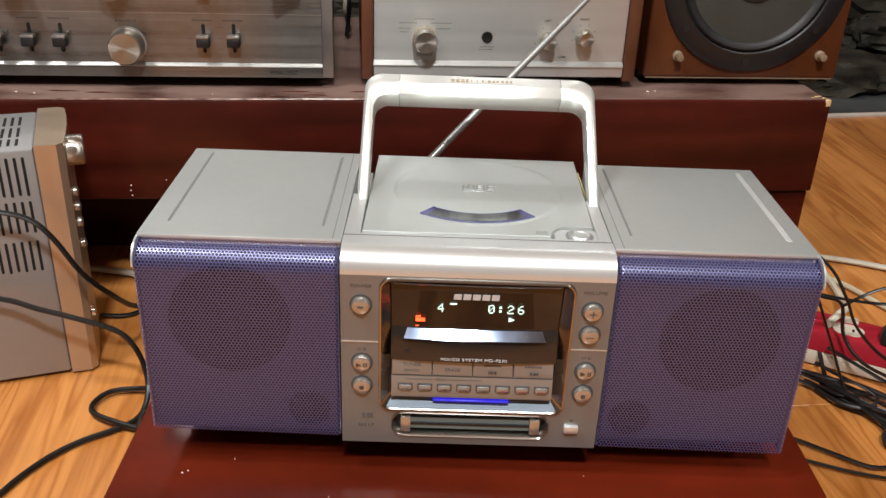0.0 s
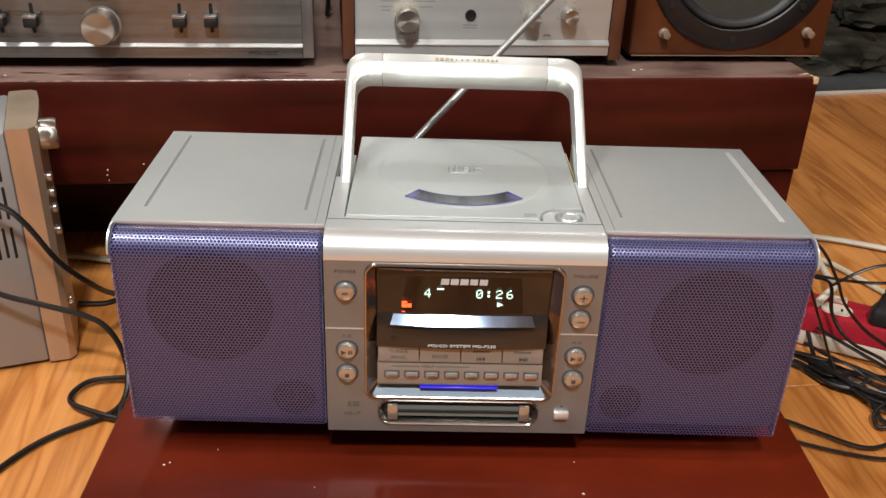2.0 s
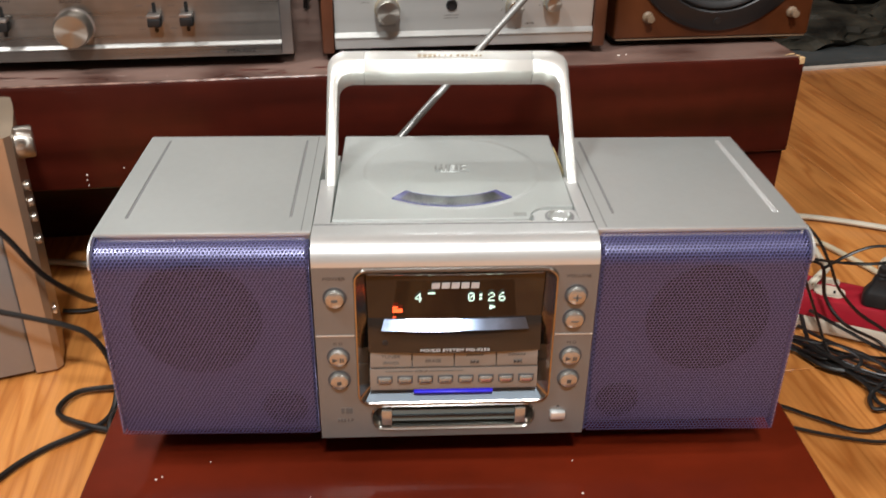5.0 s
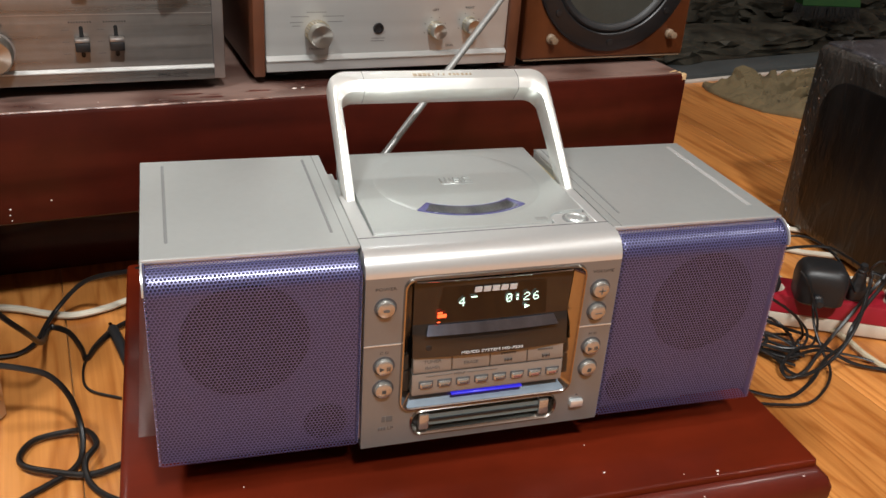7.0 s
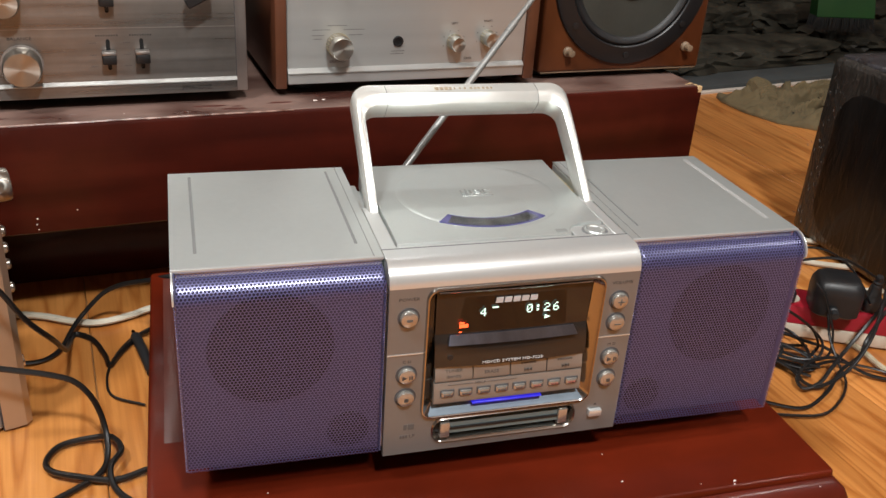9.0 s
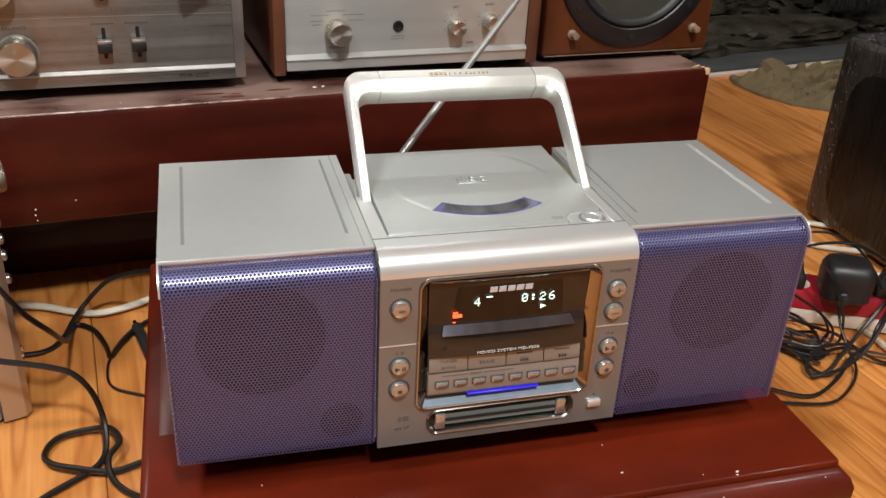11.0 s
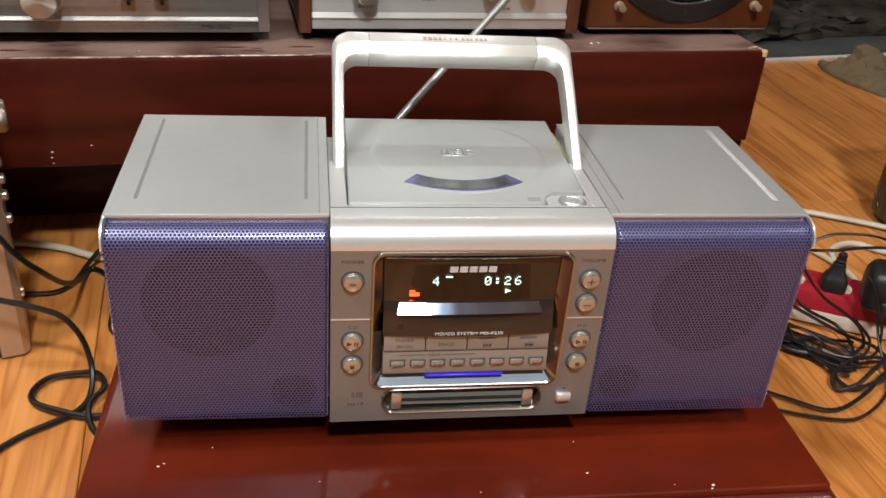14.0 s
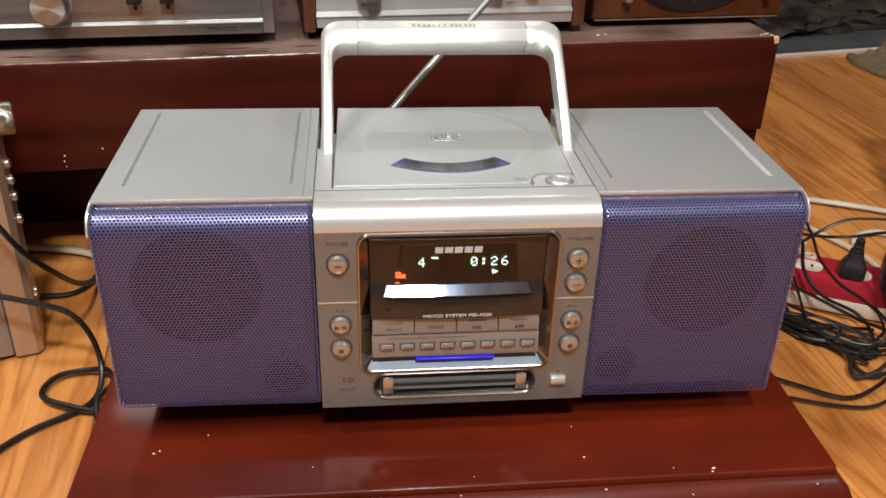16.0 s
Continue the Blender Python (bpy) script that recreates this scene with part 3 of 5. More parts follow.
# centre housing: front plate, rounded brow, deck
CX = 0.0925
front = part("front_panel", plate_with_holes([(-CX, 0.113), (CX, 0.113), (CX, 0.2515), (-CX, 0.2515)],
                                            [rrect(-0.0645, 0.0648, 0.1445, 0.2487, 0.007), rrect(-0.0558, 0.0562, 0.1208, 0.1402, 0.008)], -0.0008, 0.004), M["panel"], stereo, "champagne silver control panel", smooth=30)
prof = [(0.012, 0.2515)]
for k in range(13):
    t = math.pi / 2 * k / 12
    prof.append((0.0155 - 0.0163 * math.cos(t), 0.2515 + 0.0163 * math.sin(t)))
prof += [(0.0275, 0.2678), (0.0275, 0.255), (0.02, 0.2515)]
part("brow", loft([[Vector((x, a, b)) for a, b in prof] for x in (-CX, CX)]), M["silver"], stereo, "rounded bright silver brow")
part("housing", box(-CX + 0.0005, CX - 0.0005, 0.0045 + 0.014, 0.178, 0.106, 0.2485, 0.002), M["grey_top"], stereo, "grey centre housing")
# deck: strips beside the lid, open behind the handle
part("deck", box(-CX, -0.0813, 0.0277, 0.0995, 0.2488, 0.2676, 0.0006, 1), M["silver"], stereo)
part("deck", box(0.0835, CX, 0.0277, 0.0995, 0.2488, 0.2676, 0.0006, 1), M["silver"], stereo)
part("deck", box(-0.0822, 0.0835, 0.0277, 0.0315, 0.2488, 0.2676, 0.0005, 1), M["silver"], stereo)
part("seam", box(-CX, CX, 0.0268, 0.0276, 0.2674, 0.26795), M["groove"], stereo)
part("button_ledge", box(0.0535, 0.0835, 0.0315, 0.048, 0.2488, 0.2668, 0.0006, 1), M["silver"], stereo)
for x0, x1 in ((-CX + 0.0004, -0.0825), (0.0868, CX - 0.0004)):
    part("hinge_channel", box(x0, x1, 0.1, 0.177, 0.249, 0.2535, 0.0005, 1), M["grey_top"], stereo)


def lid_outline(g):
    pts = [(-0.0805 + g, 0.0325 + g), (0.050, 0.0325 + g)]
    cx, cy, r = 0.0705, 0.0335, 0.0165 + g
    for k in range(8):
        t = radians(176 - 86 * k / 7)
        pts.append((min(0.0825 - g, cx + r * math.cos(t) - 0.0025), cy + r * math.sin(t)))
    pts += [(0.0825 - g, 0.0505 + g), (0.0855 - g, 0.181 - g), (-0.0785 + g, 0.181 - g)]
    return pts


bm = loft([[Vector((a, b, 0.249)) for a, b in lid_outline(0)], [Vector((a, b, 0.2676)) for a, b in lid_outline(0.0001)], [Vector((a, b, 0.2683)) for a, b in lid_outline(0.0006)]])
lid = part("disc_lid", bm, M["silver_lid"], stereo, "silver lid of the disc compartment")
part("dish", lathe([(0.0655, -0.0003), (0.0645, 0.00002), (0.06, 0.00006), (0.056, 0.00005), (0.02, 0.00005), (0.0002, 0.00005)], Matrix.Translation((0.003, 0.112, 0.2684)), 64), M["silver_lid"], lid, "faint round dish pressed in the lid")


def arc_band(cx, cy, r0, r1, a0, a1, z0, z1, n=20, ends=0.0):
    lo, hi = [], []
    for k in range(n + 1):
        t = radians(a0 + (a1 - a0) * k / n)
        lo.append((cx + r0 * math.cos(t), cy + r0 * math.sin(t)))
    for k in range(n + 1):
        t = radians(a1 + ends - (a1 - a0 + 2 * ends) * k / n)
        hi.append((cx + r1 * math.cos(t), cy + r1 * math.sin(t)))
    pts = lo + hi
    return loft([[Vector((a, b, z0)) for a, b in pts], [Vector((a, b, z1)) for a, b in pts]])


window = part("disc_window", arc_band(0.0005, 0.122, 0.0555, 0.071, -125, -55, 0.2683, 0.2690, 24, 1.0), M["blue_tint"], lid, "curved blue smoked window")
part("window_glint", arc_band(0.0005, 0.122, 0.0574, 0.0695, -121, -59, 0.2689, 0.2692), M["disc"], window, "dark disc behind the window, pale glints put into its colour")
# embossed disc mark as plain shapes
for x0, x1, y0, y1 in ((-0.0125, -0.011, 0.112, 0.12), (-0.0095, -0.008, 0.112, 0.117), (-0.0125, -0.008, 0.112, 0.1132), (-0.008, -0.0068, 0.112, 0.1225), (-0.005, -0.0032, 0.112, 0.1205), (-0.0015, 0.0045, 0.1192, 0.1205),
                       (-0.0015, 0.0045, 0.1157, 0.1168), (-0.0015, 0.0045, 0.112, 0.1132), (-0.0015, -0.0003, 0.1157, 0.1205), (0.0033, 0.0045, 0.112, 0.1168), (0.0065, 0.0125, 0.1192, 0.1205), (0.0065, 0.0125, 0.112, 0.1132), (0.0065, 0.0078, 0.112, 0.1205),
                       (-0.0125, 0.0125, 0.1085, 0.1095)):
    part("embossed_mark", box(x0 + 0.003, x1 + 0.003, y0, y1, 0.2684, 0.26905, 0.0002, 1), M["emboss_mark"], lid)
part("embossed_mark", box(0.0405, 0.049, 0.036, 0.041, 0.2682, 0.2686), M["emboss_mark"], lid)
part("eject_button", lathe([(0.0078, 0), (0.0078, 0.0018), (0.007, 0.0026), (0.0055, 0.0022), (0.0052, 0.0018), (0.001, 0.0018)], Matrix.Translation((0.0712, 0.0375, 0.2663)), 32), M["grey_top"], stereo, "round silver push button")
part("button_ring", lathe([(0.0098, 0), (0.0098, 0.0006), (0.0082, 0.0007)], Matrix.Translation((0.0712, 0.0375, 0.2667)), 32, True), M["emboss"], stereo)
part("hinge_label", box(0.0858, 0.0864, 0.112, 0.16, 0.254, 0.2665), M["label"], stereo, "yellowed paper label beside the lid")

# carrying handle, folded back
HB, HT = Vector((0.0022, 0.094, 0.262)), Vector((0.0026, 0.174, 0.331))
hd = (HT - HB).normalized()
hn = Vector((0, -hd.z, hd.y))
ROUND = [(1, 0.1), (0.97, 0.45), (0.8, 0.8), (0.5, 0.97), (0.1, 1), (-0.5, 1), (-0.85, 0.93), (-1, 0.7), (-1, 0), (-1, -0.7), (-0.85, -0.93), (-0.5, -1), (0.1, -1), (0.5, -0.97), (0.8, -0.8), (0.97, -0.45)]
RIDGED = [(1, 0.1), (0.99, 0.4), (0.92, 0.58), (0.4, 0.82), (-0.14, 1.02), (-0.5, 0.92), (-0.92, 0.78), (-1, 0.6), (-1, 0), (-1, -0.7), (-0.85, -0.93), (-0.5, -1), (0.1, -1), (0.5, -0.97), (0.8, -0.8), (0.97, -0.45)]
grip_loops = []
for x in (-0.0638, -0.0634, -0.02, 0.02, 0.0634, 0.0638):
    g = 0.985 if abs(x) > 0.0636 else 1.0
    sec = RIDGED
    grip_loops.append([HT + Vector((x, -0.002, -0.003)) + hd * 0.0105 * a * g + hn * 0.012 * b * g for a, b in sec])
handle = part("carrying_handle", loft(grip_loops), M["handle"], stereo, "silver carrying handle with a thick worn grip, tilted back", smooth=33)


ln = (HT - HB).length
for s in (-1, 1):
    rows_ = []
    for k in range(7):
        t = k / 6
        rows_.append(((0.0914, (ln - 0.0065) * t), (0.0832 - 0.0004 * t, (ln - 0.026) * t), 0.0075 + 0.003 * t))
    for k in range(1, 9):
        t, f = math.pi / 2 * k / 8, k / 8
        rows_.append(((0.0774 + 0.014 * math.cos(t), ln - 0.0065 + 0.0135 * math.sin(t)), (0.0708 + 0.012 * math.cos(t), ln - 0.026 + 0.012 * math.sin(t)), 0.0105 + 0.0014 * f))
    rows_.append(((0.0637, ln + 0.007), (0.0637, ln - 0.014), 0.012))
    lp = []
    for o, i, d in rows_:
        po, pi_ = (HB + Vector((s * q[0], 0, 0)) + hd * q[1] for q in (o, i))
        f = max(0.0, (o[1] - ln + 0.03) / 0.037)
        c, sv = (po + pi_) / 2 + hn * (-0.001 * f), (po - pi_) / 2
        lp.append([c + sv * a + hn * b * d for a, b in ((p[0] + (q[0] - p[0]) * min(1.0, f), p[1] + (q[1] - p[1]) * min(1.0, f)) for p, q in zip(ROUND, RIDGED))])
    part("arm", loft(lp), M["handle"], handle)
for sx in (-0.0639, 0.0636):
    part("grip_seam", loft([[HT + Vector((x, -0.002, -0.003)) + hd * 0.01058 * a + hn * 0.01212 * b for a, b in sec] for x in (sx, sx + 0.0003)]), M["groove"], handle)
for k, (x0, x1) in enumerate(((-0.0265, -0.0235), (-0.0225, -0.0195), (-0.0185, -0.0155), (-0.0145, -0.0125), (-0.0105, -0.0095), (-0.006, -0.005), (-0.002, -0.0005), (0.003, 0.005), (0.0065, 0.0085), (0.0095, 0.0115), (0.0135, 0.0155), (0.017, 0.019), (0.0205, 0.022))):
    c = HT + Vector((0, -0.002, -0.003)) + hd * 0.0033 + hn * 0.0102
    bm = box(-0.5, 0.5, -0.5, 0.5, -0.5, 0.5)
    nn = (hd * 0.47 + hn).normalized()
    tt = nn.cross(Vector((1, 0, 0)))
    m4 = Matrix(((1, tt.x, nn.x), (0, tt.y, nn.y), (0, tt.z, nn.z))).to_4x4()
    bmesh.ops.transform(bm, matrix=Matrix.Translation(c + Vector(((x0 + x1) / 2 + 0.003, 0, 0))) @ m4 @ Matrix.Diagonal((x1 - x0, 0.0034 if k < 4 else 0.0022, 0.0012, 1)), verts=bm.verts)
    part("worn_print", bm, M["print_worn"], handle)

# telescopic aerial from the back
A0, A1 = Vector((-0.0385, 0.1925, 0.258)), Vector((0.071, 0.266, 0.357))
ad = (A1 - A0).normalized()
aerial = part("aerial", tube([A0 - ad * 0.06, A0 + ad * 0.172], 0.0031, 12, 2, 1, False), M["aerial"], stereo, "chrome telescopic aerial pulled out")
for a, b, r in ((0.17, 0.182, 0.0034), (0.181, 0.26, 0.0026), (0.258, 0.266, 0.003), (0.264, 0.36, 0.0021), (0.358, 0.45, 0.0016)):
    part("section", tube([A0 + ad * a, A0 + ad * b], r, 12, 2, 1, False), M["aerial"], aerial)

# display window
part("bezel", loft([ring_pts(rrect(-0.0664, 0.0667, 0.1426, 0.2506, 0.0085), -0.0008), ring_pts(rrect(-0.0657, 0.066, 0.1433, 0.2497, 0.008), -0.003), ring_pts(rrect(-0.0647, 0.065, 0.1443, 0.2489, 0.0072), -0.0032), ring_pts(rrect(-0.0635, 0.0638, 0.1455, 0.2482, 0.0065), -0.0016),
                    ring_pts(rrect(-0.0580, 0.0580, 0.1515, 0.2466, 0.004), 0.0042)], (False, False)), M["bronze_chrome"], stereo, "polished bevelled window frame")
part("window_back", box(-0.061, 0.061, 0.0082, 0.011, 0.148, 0.2495), M["black"], stereo)
N = 14
row = lambda z, y, w, bow: [Vector((w * (2 * k / N - 1), y - bow * (1 - (2 * k / N - 1) ** 2), z)) for k in range(N + 1)]


def sheet(rows, thick=0.002):
    bm = bmesh.new()
    vs = [[bm.verts.new(p) for p in r] for r in rows]
    bk = [[bm.verts.new(p + Vector((0, thick, 0))) for p in r] for r in rows]
    for g, flip in ((vs, False), (bk, True)):
        for a, b in zip(g, g[1:]):
            for i in range(len(a) - 1):
                q = (a[i], a[i + 1], b[i + 1], b[i])
                bm.faces.new(q[::-1] if flip else q)
    edge = [vs[0], [r[-1] for r in vs], vs[-1][::-1], [r[0] for r in vs][::-1]]
    edgb = [bk[0], [r[-1] for r in bk], bk[-1][::-1], [r[0] for r in bk][::-1]]
    for a, b in zip(edge, edgb):
        for i in range(len(a) - 1):
            bm.faces.new((a[i], b[i], b[i + 1], a[i + 1]))
    bmesh.ops.recalc_face_normals(bm, faces=bm.faces)
    return bm


lens = part("display_lens", sheet([row(0.2462, 0.0035, 0.0582, 0.0012), row(0.2425, 0.0030, 0.0582, 0.0014), row(0.2105, 0.0038, 0.0575, 0.0012)]), M["smoke"], stereo, "smoked glossy display lens")
part("screen", sheet([row(0.2395, 0.0027, 0.047, 0.0012), row(0.2112, 0.0034, 0.0462, 0.001)], 0.0008), M["screen"], lens, "black display glass")
part("facet", sheet([row(0.2098, 0.0027, 0.0468, 0.0012), row(0.2043, -0.0029, 0.0490, 0.0012)]), M["facet"], lens, "bevelled mirror-like facet")
part("lower_pane", sheet([row(0.2106, 0.004, 0.0578, 0.001), row(0.199, 0.0005, 0.0578, 0.002), row(0.1862, -0.0012, 0.0578, 0.0026)]), M["smoke"], lens)
part("lens_rim", tube([p + Vector((0, -0.0006, 0)) for p in row(0.2448, 0.0026, 0.0568, 0.0014)], 0.0006, 6, 1), M["chrome"], lens)
part("sensor", lathe([(0.0022, 0), (0.002, 0.0006), (0.0005, 0.0007)], towards_front(-0.0465, -0.0008, 0.1935), 16), M["black"], lens)

# maker's mark as plain slanted blocks
for k in range(5):
    x0 = -0.0158 + k * 0.0064
    pl = [(x0, 0.2342), (x0 + 0.0052, 0.2342), (x0 + 0.0056, 0.2382), (x0 + 0.0004, 0.2382)]
    part("maker_mark", slab_xz(pl, 0.0012, 0.0005), M["white_print"], lens)
DOTS = {"4": "00010 00110 01010 10010 11111 00010 00010", "0": "01110 10001 10011 10101 11001 10001 01110", ":": "00000 01100 01100 00000 01100 01100 00000",
        "2": "01110 10001 00001 00110 01000 10000 11111", "6": "00110 01000 10000 11110 10001 10001 01110"}


def dot_digit(ch, x, z):
    """A dot-matrix sign of the fluorescent display."""
    bm = bmesh.new()
    for j, line in enumerate(DOTS[ch].split()):
        for i, on in enumerate(line):
            if on == "1":
                cx, cz = x + (i - 2) * 0.00086, z + (3 - j) * 0.00095
                box(cx - 0.00034, cx + 0.00034, 0.0004, 0.0008, cz - 0.00037, cz + 0.00037, bm=bm)
    part("digit", bm, M["vfd"], lens, "glowing dot-matrix sign")


for ch, x in (("4", -0.0242), ("0", 0.0102), (":", 0.0168), ("2", 0.0234), ("6", 0.0304)):
    dot_digit(ch, x, 0.2275)
part("bar_mark", box(-0.018, -0.0135, 0.0004, 0.0007, 0.2303, 0.2313), M["vfd"], lens)
part("play_mark", slab_xz([(0.0225, 0.2178), (0.0265, 0.2195), (0.0225, 0.2212)], 0.0008, 0.0004), M["vfd"], lens)
for x0, x1, z0, z1 in ((-0.0412, -0.0378, 0.2195, 0.2208), (-0.0412, -0.0348, 0.2163, 0.219), (-0.0412, -0.039, 0.2125, 0.2131)):
    part("red_mark", box(x0, x1, 0.0005, 0.0008, z0, z1), M["vfd_red"], lens)
letters("model_line", "MD/CD SYSTEM MD-F230", 0.0031, on_front(0.0, -0.0038, 0.1885), M["white_print"], lens, stretch=1.36)

# keys under the display
def on_key(x, z):
    """On the sloping face of the wide keys."""
    return Matrix.Translation((x, -0.0023 + (z - 0.175) * 0.162, z)) @ Matrix.Rotation(radians(80.8), 4, "X")


for k in range(4):
    x0 = -0.0568 + k * 0.0285
    key = part("key", loft([[Vector((x, 0.004, 0.1735)), Vector((x, -0.0015, 0.1735)), Vector((x, -0.0022, 0.175)), Vector((x, -0.0005, 0.1855)), Vector((x, 0.004, 0.1858))] for x in (x0, x0 + 0.0277)]), M["key"], stereo, "wide grey key")
    cx = x0 + 0.0138
    if k == 0:
        letters("key_print", "TUNER", 0.0034, on_key(cx, 0.182), M["ink_mid"], key, stretch=1.2)
        letters("key_print", "(BAND)", 0.003, on_key(cx, 0.1775), M["ink_mid"], key, stretch=1.1)
    elif k == 1:
        letters("key_print", "ERASE", 0.0034, on_key(cx, 0.1785), M["ink_mid"], key, stretch=1.2)
    else:
        part("key_print", bars(cx - 0.006, cx + 0.006, 0.1825, 0.0012, 6, -0.0014), M["ink_mid"], key)
        d = -1 if k == 2 else 1
        for o in (-0.0013, 0.0013):
            part("arrow", slab_xz([(cx + o - d * 0.0011, 0.1764), (cx + o - d * 0.0011, 0.1786), (cx + o + d * 0.0011, 0.1775)], -0.0021, -0.0028), M["ink"], key)
        part("arrow_bar", box(cx + d * 0.0026, cx + d * 0.0032, -0.0028, -0.0021, 0.1764, 0.1786), M["ink"], key)
tray = part("key_strip", loft([[Vector((x, 0.008, 0.1555)), Vector((x, -0.0025, 0.1555)), Vector((x, -0.003, 0.157)), Vector((x, -0.0015, 0.1725)), Vector((x, 0.008, 0.1728))] for x in (-0.0572, 0.0568)]), M["key"], stereo, "grey strip with small keys")
letters("strip_print", "MDLP", 0.0026, on_front(-0.0225, -0.0019, 0.1702), M["ink_mid"], tray, stretch=1.3)
part("strip_print", box(-0.047, -0.028, -0.0021, -0.0018, 0.1703, 0.1706), M["ink_mid"], tray)
part("strip_print", box(-0.017, 0.006, -0.0021, -0.0018, 0.1703, 0.1706), M["ink_mid"], tray)
for k in range(8):
    cx = -0.0473 + k * 0.01378
    kb = part("small_key", slab_xz(rrect(cx - 0.0045, cx + 0.0045, 0.1612, 0.166, 0.0008, 2), -0.001, -0.0044, 0.001), M["button"], stereo, "small polished key")
    part("key_well", box(cx - 0.0053, cx + 0.0053, -0.0026, -0.0022, 0.1604, 0.1668), M["groove"], kb)
    part("key_print", bars(cx - 0.003, cx + 0.003, 0.1636, 0.0012, 3, -0.0046), M["ink_mid"] if k < 5 else M["red_print"], kb)
part("light_bar", box(-0.0275, 0.0268, -0.0028, 0.002, 0.1522, 0.1536, 0.0004, 1), M["blue_led"], stereo, "glowing blue light bar")
part("sill", loft([[Vector((sx * f, y, z)) for f, y, z in ((0.0577, 0.008, 0.1524), (0.0577, 0.0042, 0.1523), (0.0628, -0.0018, 0.1463), (0.063, -0.0026, 0.1452), (0.062, 0.004, 0.144))] for sx in (-1, 1)]), M["sill"], stereo, "polished sloping sill below the window")

# round buttons
def round_button(x, z, sign):
    b = part("round_button", lathe([(0.0064, 0.0), (0.0064, 0.002), (0.0057, 0.0034), (0.0036, 0.0041), (0.0005, 0.0043)], towards_front(x, -0.0008, z), 32), M["button"], stereo, "round polished button")
    part("button_ring", lathe([(0.0079, -0.0002), (0.0078, 0.0003), (0.0068, 0.0004), (0.0065, 0.0002)], towards_front(x, -0.0008, z), 32), M["groove"], b)
    y = -0.0052
    if sign == "power":
        part("sign", slab_xz(rrect(x - 0.0022, x + 0.0022, z - 0.001, z + 0.001, 0.0008, 2), y + 0.0008, y), M["ink_mid"], b)
    if sign in ("plus", "minus"):
        part("sign", box(x - 0.0026, x + 0.0026, y, y + 0.0008, z - 0.0005, z + 0.0005), M["ink_mid"], b)
    if sign == "plus":
        part("sign", box(x - 0.0005, x + 0.0005, y, y + 0.0008, z - 0.0026, z + 0.0026), M["ink_mid"], b)
    if sign == "play":
        part("sign", slab_xz([(x - 0.0038, z - 0.0017), (x - 0.0002, z), (x - 0.0038, z + 0.0017)], y + 0.001, y), M["ink"], b)
        for o in (0.0012, 0.0028):
            part("sign", box(x + o, x + o + 0.0009, y, y + 0.001, z - 0.0016, z + 0.0016), M["ink"], b)
    if sign == "stop":
        part("sign", box(x - 0.0015, x + 0.0015, y, y + 0.001, z - 0.0015, z + 0.0015), M["ink"], b)


for x, z, sg in ((-0.0785, 0.229, "power"), (-0.078, 0.1825, "play"), (-0.078, 0.1635, "stop"), (0.0788, 0.229, "plus"), (0.0788, 0.2105, "minus"), (0.0788, 0.1805, "play"), (0.0788, 0.1615, "stop")):
    round_button(x, z, sg)
for tx, x, z, sz in (("POWER", -0.0785, 0.2432, 0.0034), ("C D", -0.078, 0.1932, 0.003), ("VOLUME", 0.0795, 0.2432, 0.0034), ("M D", 0.0788, 0.1912, 0.003)):
    letters("panel_print", tx, sz, on_front(x, -0.0008, z), M["ink"], front, stretch=1.25)
part("groove_line", box(-CX, -0.0668, -0.0012, -0.0004, 0.1991, 0.1999), M["silver"], front)
part("groove_line", box(0.067, CX, -0.0012, -0.0004, 0.1977, 0.1985), M["silver"], front)
for x0, x1, z0, z1 in ((-0.078, -0.0756, 0.1345, 0.1392), (-0.0748, -0.0702, 0.1345, 0.1392)):
    part("panel_mark", box(x0, x1, -0.0011, -0.0006, z0, z1), M["ink_mid"], front)
part("panel_mark", bars(-0.0805, -0.0745, 0.1285, 0.0028, 3, -0.0011), M["ink_mid"], front)
letters("panel_print", "LP", 0.0038, on_front(-0.0715, -0.0008, 0.1285), M["ink"], front, stretch=1.2)

# disc slot
slot = part("cartridge_slot", loft([ring_pts(rrect(-0.0572, 0.0576, 0.1194, 0.1416, 0.009), -0.001), ring_pts(rrect(-0.0562, 0.0566, 0.1204, 0.1406, 0.0085), -0.0024), ring_pts(rrect(-0.0545, 0.0549, 0.122, 0.1392, 0.007), 0.0), ring_pts(rrect(-0.0525, 0.0529, 0.1228, 0.138, 0.006), 0.006)], (False, False)), M["bronze_chrome"], stereo, "polished slot for a cartridge disc")
part("slot_back", box(-0.056, 0.056, 0.0055, 0.008, 0.12, 0.141), M["groove"], slot)
for x in (-0.049, 0.0445):
    part("guide", box(x - 0.0012, x + 0.0062, -0.002, 0.006, 0.1238, 0.1368, 0.0008, 2), M["button"], slot)
part("flap", loft([[Vector((x, 0.0058, 0.1352)), Vector((x, 0.0015, 0.1345)), Vector((x, -0.0002, 0.1265)), Vector((x, 0.0058, 0.126))] for x in (-0.0437, 0.0438)]), M["flap"], slot, "hinged flap")
part("slit", box(-0.0437, 0.0438, -0.0006, 0.001, 0.1297, 0.1312), M["black"], slot)
part("cartridge_eject", box(0.0682, 0.0788, -0.004, 0.0, 0.1275, 0.1335, 0.0009, 2), M["silver"], stereo, "small chrome eject key")
part("eject_sign", slab_xz([(0.0722, 0.1368), (0.0748, 0.1368), (0.0735, 0.1384)], -0.0007, -0.0012), M["ink"], front)

